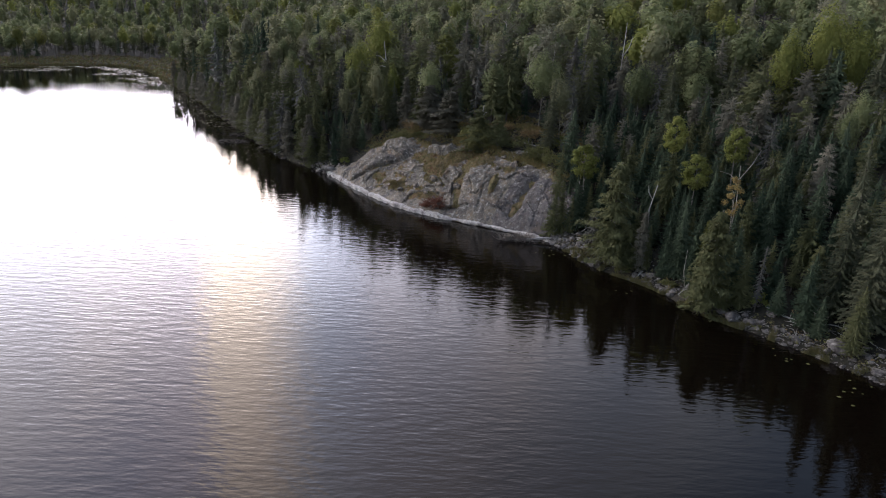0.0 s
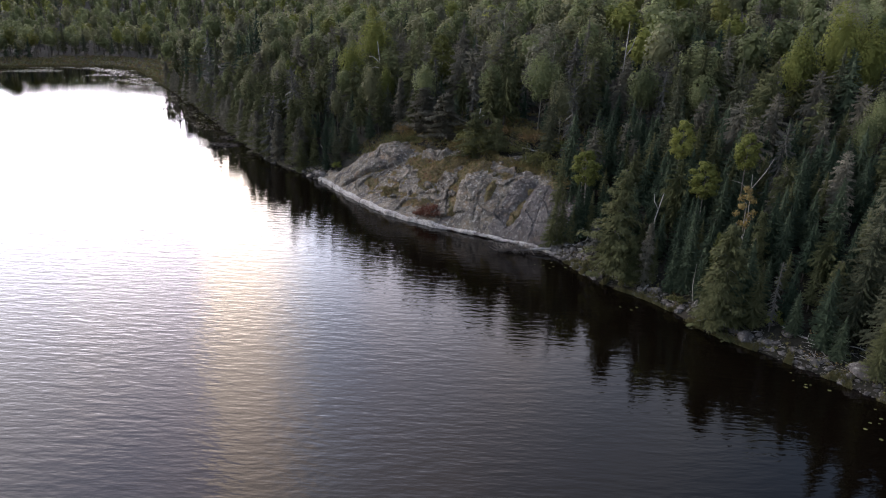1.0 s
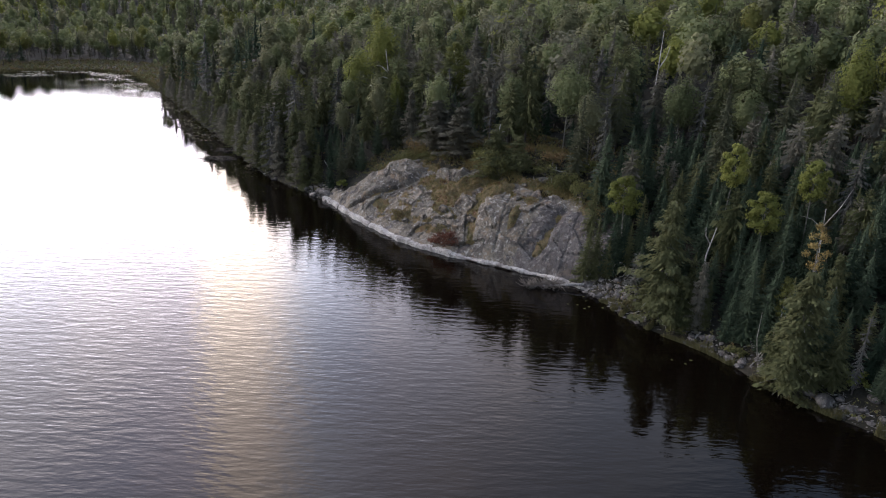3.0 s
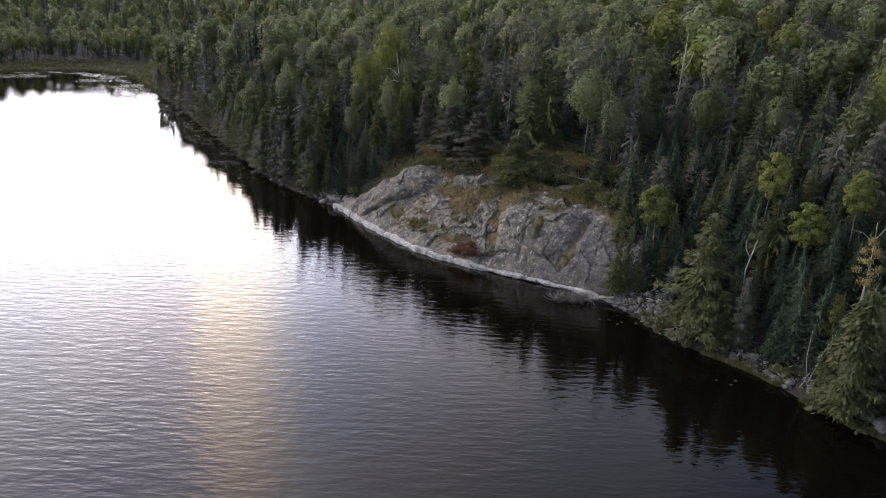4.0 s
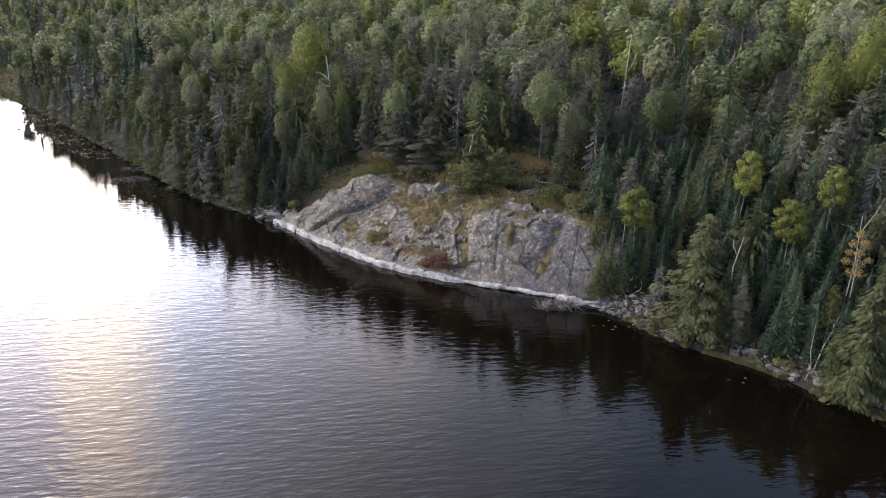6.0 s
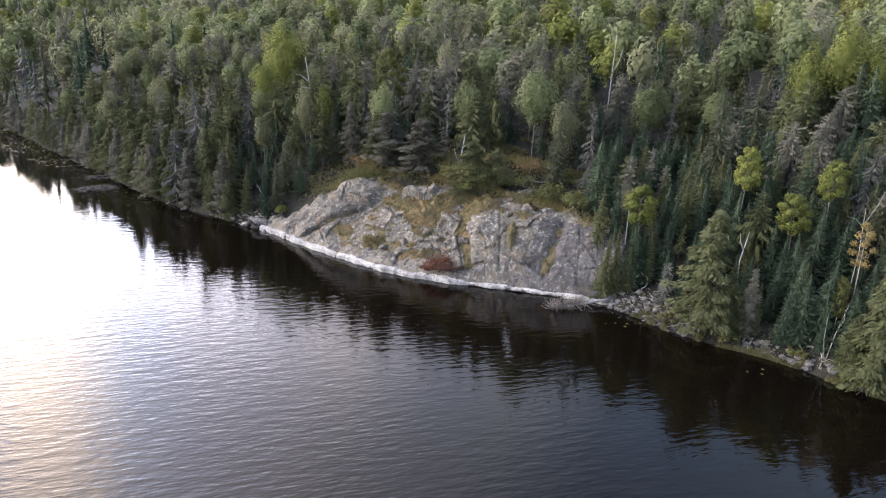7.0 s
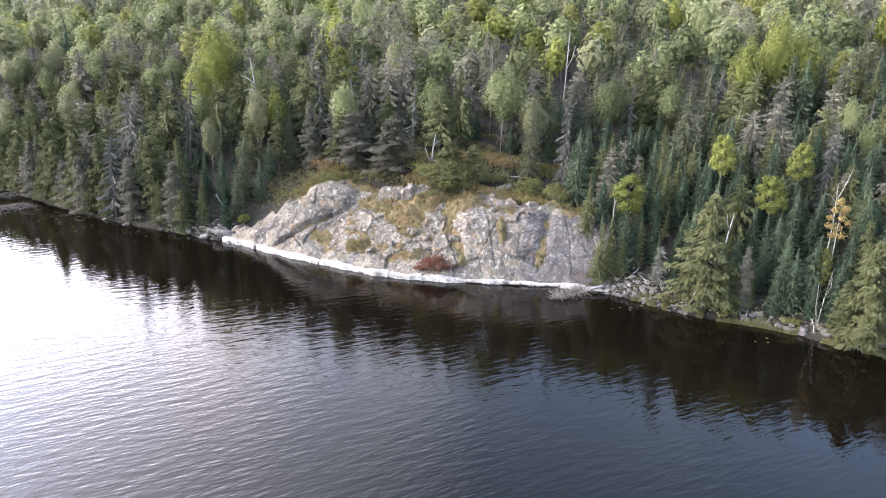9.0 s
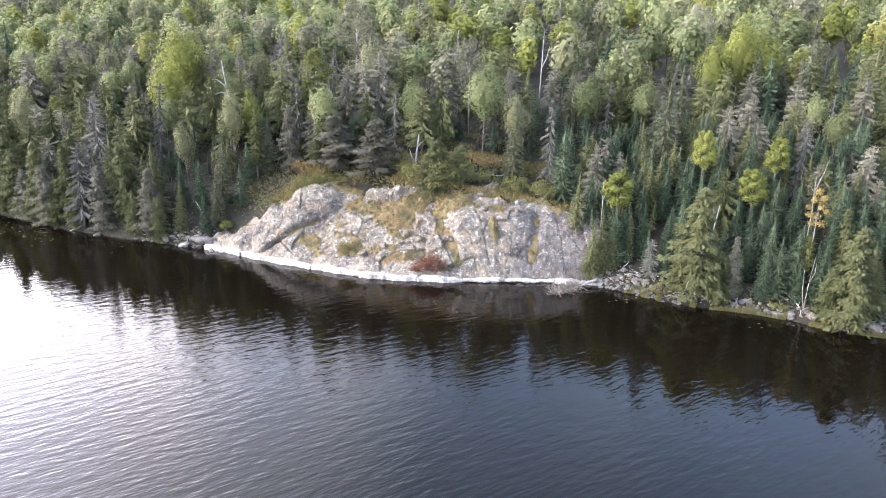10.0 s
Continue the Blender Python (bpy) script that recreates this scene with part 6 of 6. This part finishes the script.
for i, (x0, y0, x1, y1, r) in enumerate([(11, 89.6, 13.6, 88.4, 0.09), (9.6, 87.8, 11.8, 86.2, 0.08), (13.2, 91.8, 16, 89.2, 0.1), (9.4, 85.6, 8.6, 87.8, 0.07), (24.3, 59.6, 22.3, 57.4, 0.09), (25.1, 58.4, 23.3, 56.8, 0.07),
                                         (26.1, 56.4, 24.3, 57.6, 0.08), (29.3, 50.8, 27.9, 52.8, 0.08), (30.5, 49.4, 28.7, 51, 0.06), (20.3, 62.4, 18.7, 61.2, 0.07), (31.1, 51.4, 30.3, 48.6, 0.09), (-20.4, 108.6, -22.2, 109.8, 0.09),
                                         (-27.6, 117, -30.6, 117.8, 0.1), (27.5, 54.2, 25.7, 55.4, 0.06), (32.3, 48.4, 30.9, 49.8, 0.06)]):
    log(x0, y0, x1, y1, r, seed=i)


def stick_mesh(key, rng, count, spread, tall, length, thick, mat):
    out = []
    for _ in range(count):
        c = np.array([rng.normal() * spread[0], rng.normal() * spread[1], 0.0])
        c[2] = max(0.02, tall * math.exp(-(c[0] / spread[0]) ** 2 * 0.5 - (c[1] / spread[1]) ** 2 * 0.5) * rng.random())
        a, e = rng.random() * 6.28, rng.uniform(-0.15, 0.4)
        w = np.array([math.cos(a), math.sin(a), e]) * length * rng.uniform(0.4, 1.1)
        out.append(tube([c - w / 2, c + rng.normal(size=3) * 0.05, c + w / 2], [thick, thick * 0.8, thick * 0.4], 3))
    return mesh_from(key, *joined(out), [mat])


def fallen_tree():
    """A dead spruce that fell from the bank, its bare crown in the water."""
    rng = np.random.default_rng(90)
    root = tagged(new("fallen_tree"), "bleached dead spruce fallen from the bank into the lake", "dead tree", "logs and driftwood")
    a, b = Vector((14.2, 73.0, 0.55)), Vector((7.4, 73.0, 0.05))
    part_mesh("trunk", mesh_from("trunk", *tube([a, a.lerp(b, 0.3) + Vector((0, -0.1, 0.08)), a.lerp(b, 0.65), b], [0.15, 0.13, 0.09, 0.04], 7), [M_DEAD], None, True), root)
    out = []
    for i in range(300):
        t = rng.uniform(0.5, 1.0)
        p = np.array(a.lerp(b, float(t)))
        w = rng.normal(size=3) * np.array([0.7, 0.9, 0.5]) + np.array([-0.4, 0, 0.35])
        w *= rng.uniform(0.5, 1.3) / np.linalg.norm(w)
        e = p + w
        e[2] = max(e[2], -0.05)
        out.append(tube([p, (p + e) / 2 + rng.normal(size=3) * 0.06, e], [0.030, 0.022, 0.010], 3))
    part_mesh("bare_crown", mesh_from("bare_crown", *joined(out), [M_DRIFT]), root, "tangled bare brown-grey branches")["kind"] = "stuff"


def snag(x, y, prongs, radius, label, z=None, mat=None):
    root = tagged(new("snag"), label, "dead tree", "dead trees in the wood")
    z = stand_height(x, y) if z is None else z
    root.location = (x, y, z - 0.2)
    for i, pts in enumerate(prongs):
        n = len(pts)
        part_mesh("trunk" if i == 0 else "limb", mesh_from("snag_limb", *tube(pts, [radius * (1 if i == 0 else 0.6) * (1 - 0.75 * k / (n - 1)) for k in range(n)], 6), [mat or M_DEAD], None, True), root)


def bank_debris():
    """Bleached sticks and brush washed up along the stony bank."""
    rng = np.random.default_rng(93)
    line = SHORE_LINE[(SHORE_LINE[:, 1] > 42) & (SHORE_LINE[:, 1] < 73) & (SHORE_LINE[:, 0] > 12)]
    run = np.concatenate([[0], np.cumsum(np.hypot(*np.diff(line, axis=0).T))])
    out = []
    for _ in range(420):
        at = rng.random() * run[-1]
        c = np.array([np.interp(at, run, line[:, 0]), np.interp(at, run, line[:, 1])]) + np.array([0.85, 0.5]) * rng.uniform(0.3, 2.8) + rng.normal(size=2) * 0.2
        if shore_distance(c[0], c[1])[0] < 0.25 or wave_noise(c[:1], c[1:], 2.2, 8.0)[0] < -0.1:
            continue
        p = np.array([c[0], c[1], float(land_height(c[0], c[1])[0]) + 0.06])
        a = rng.random() * 6.28
        w = np.array([math.cos(a), math.sin(a), rng.uniform(-0.1, 0.45)]) * rng.uniform(0.35, 1.1)
        thick = rng.uniform(0.014, 0.034)
        out.append(tube([p - w * 0.4, p + w * 0.1 + rng.normal(size=3) * 0.05, p + w * 0.6], [thick, thick * 0.8, thick * 0.4], 3))
    tagged(new("bank_debris", mesh_from("bank_debris", *joined(out), [M_DEAD])), "bleached sticks and brush strewn over the stony bank", "driftwood", kind="stuff")


bank_debris()
fallen_tree()
snag(5.4, 95.2, [[(0, 0, 0), (0.05, 0, 1.6), (0.35, 0, 3.6)], [(0, 0, 0.2), (-0.5, 0.1, 1.0), (-0.85, 0.1, 2.0)], [(0.15, 0, 2.2), (0.7, 0, 2.7), (1.0, 0.1, 2.75)]], 0.14, "forked white dead snag behind the rock")
snag(22.8, 57.6, [[(0, 0, 0), (0.9, 0.4, 2.4), (2.3, 0.9, 5.0)], [(1.1, 0.5, 2.6), (1.2, 0.2, 3.6), (1.0, 0.1, 4.6)], [(0, 0, 0.3), (-0.3, 0.2, 2.2), (-0.2, 0.4, 4.2)]], 0.06, "leaning white birch stems on the bank", None, M_WHITE_BARK)
snag(27.3, 60.8, [[(0, 0, 0), (0.1, 0, 4.5), (-0.1, 0.1, 8.0)], [(0, 0, 6.8), (0.9, 0, 8.2), (1.5, 0, 9.6)], [(0, 0, 6.4), (-1.0, 0, 7.2), (-1.9, 0, 7.4)]], 0.065, "broken pale birch with bare forked limbs", None, M_WHITE_BARK)
snag(16.0, 75.8, [[(0, 0, 0), (0.1, 0.2, 3.5), (-0.1, 0.1, 5.4)], [(0, 0, 3.4), (0.4, 0, 4.3), (0.3, 0, 5.0)]], 0.06, "thin pale dead stem among the firs")
snag(21.6, 66.6, [[(0, 0, 0), (-0.2, 0, 3.4), (0.3, 0, 6.0)], [(0, 0, 4.4), (-0.5, 0, 5.2), (-0.6, 0, 5.9)]], 0.10, "thin pale dead stem among the firs")
snag(-9.6, 116.8, [[(0, 0, 0), (0.2, 0, 5.0), (-0.6, 0, 11.0)], [(0, 0, 7.6), (-1.2, 0, 8.6), (-1.9, 0, 8.7)], [(0, 0, 6.8), (-0.9, 0, 7.1), (-1.6, 0, 6.8)]], 0.16, "tall dead white spruce with bare broken limbs")
snag(-15.9, 105.4, [[(0, 0, 0), (-0.5, -0.3, 1.6), (-1.4, -0.6, 3.4)]], 0.09, "dead leaning trunk over the water")
snag(24.0, 96.0, [[(0, 0, 0), (0.1, 0, 6.0), (0.2, 0, 12.5)], [(0.1, 0, 8), (0.9, 0, 9.4), (1.2, 0, 10.8)]], 0.12, "bare grey dead tree in the wood")


def hoop_branch():
    """A bleached branch bent into a ring on the bank."""
    c = Vector((16.0, 72.4, stand_height(16.0, 72.4) + 0.75))
    u, w = Vector((0.86, -0.5, 0)), Vector((0, 0, 1))
    pts = [c + 0.6 * math.cos(a) * u + 0.72 * math.sin(a) * w for a in np.linspace(-1.4, 4.4, 16).tolist()]
    return tagged(new("bent_branch", mesh_from("bent_branch", *tube(pts, [0.045 - 0.0018 * i for i in range(16)], 6), [M_DEAD], None, True)), "bleached branch bent into a hoop on the bank", "branch")


hoop_branch()


def brush_heap(x, y, spread, tall, label, seed):
    rng = np.random.default_rng(seed)
    root = tagged(new("brush_heap"), label, "brush heap", "brush heaps in the water")
    root.location = (x, y, 0)
    ob = new("mound", stone_mesh("mound%d" % seed, seed, 3, 1.0, 0.3))
    ob.data.materials.append(M_SOIL)
    ob.parent = root
    ob.matrix_basis = Matrix.Diagonal((spread[0] * 0.8, spread[1] * 0.8, tall * 0.8, 1))
    part_mesh("brushwood", stick_mesh("brushwood", rng, 170, spread, tall, 1.3, 0.028, M_BARK), root, "heaped grey sticks and branches")["kind"] = "stuff"


brush_heap(-40.4, 126.6, (1.2, 0.7), 0.7, "low heap of grey sticks lying in the shallows", 801)
brush_heap(-38.6, 128.4, (1.0, 0.6), 0.5, "low heap of grey sticks lying in the shallows", 802)
brush_heap(-40.2, 136.0, (1.4, 0.7), 0.45, "low heap of grey sticks lying in the shallows", 803)


# ---- lily leaves and floating mats ----
def build_lilies():
    rng = np.random.default_rng(51)
    pts = []
    for x, y, r, n in ((27.0, 46.4, 0.8, 6), (12.3, 69.6, 1.0, 8), (17.4, 58.6, 0.5, 3), (29.0, 41.8, 0.9, 8), (-30.6, 116.4, 2.0, 24), (-33.0, 121.6, 2.0, 40), (-38.0, 124.0, 2.0, 26), (-25.0, 109.0, 1.5, 8)):
        pts.append(np.stack([x + rng.normal(size=n) * r, y + rng.normal(size=n) * r, np.full(n, 0.11)], 1))
    n = 26000
    x, y = rng.uniform(-172, -34, n), rng.uniform(130, 305, n)
    d = shore_distance(x, y)
    patch = wave_noise(x, y, 7.0, 1.0) + 0.7 * wave_noise(x, y, 2.6, 2.0)
    ok = (d < 0.3) & (d > -np.interp(y, [130, 170, 215, 300], [3.5, 9, 20, 24])) & (patch > 0.12)
    pts.append(np.stack([x[ok], y[ok], np.interp(y[ok], [130, 200, 300], [0.14, 0.22, 0.5])], 1))
    p = np.concatenate(pts)
    a = np.linspace(0, 2 * math.pi, 8, endpoint=False)
    ring = np.stack([np.cos(a), np.sin(a) * 0.85, np.zeros(8)], 1)
    r = p[:, 2] * rng.uniform(0.6, 1.3, len(p))
    v = ring[None] * r[:, None, None]
    v[:, :, 2] += 0.012 + 0.02 * rng.random((len(p), 8)) * r[:, None] * 4
    v[:, :, :2] += p[:, None, :2]
    f = np.arange(8 * len(p)).reshape(-1, 8)
    tagged(new("lily_leaves", mesh_from("lily_leaves", v.reshape(-1, 3), f, [M_LILY])), "floating yellow-green lily leaves on the dark water", "lily leaves", kind="stuff")


def build_mats():
    """Dark weed and sunken brush that floats off the sheltered bank."""
    rng = np.random.default_rng(57)
    n = 40000
    x, y = rng.uniform(-172, -30, n), rng.uniform(116, 305, n)
    dist = shore_distance(x, y)
    patch = wave_noise(0.6 * x, y, 4.0, 5.0) + 0.6 * wave_noise(x, y, 1.5, 6.0)
    ok = (dist < 0.2) & (dist > -np.interp(y, [116, 150, 200, 300], [2.0, 6.0, 13.0, 20.0])) & (patch > 0.25)
    x, y = x[ok], y[ok]
    v, f = blades(np.stack([x, y, np.full(len(x), 0.02)], 1), 0.35, 0.3, rng, 1.5)
    v[:, 2] = np.clip(v[:, 2], 0.015, 0.12)
    tagged(new("floating_weed", mesh_from("floating_weed", v, f, [M_WEED])), "dark brown weed and brush floating off the bank", "water weed", kind="stuff")


build_lilies()
build_mats()
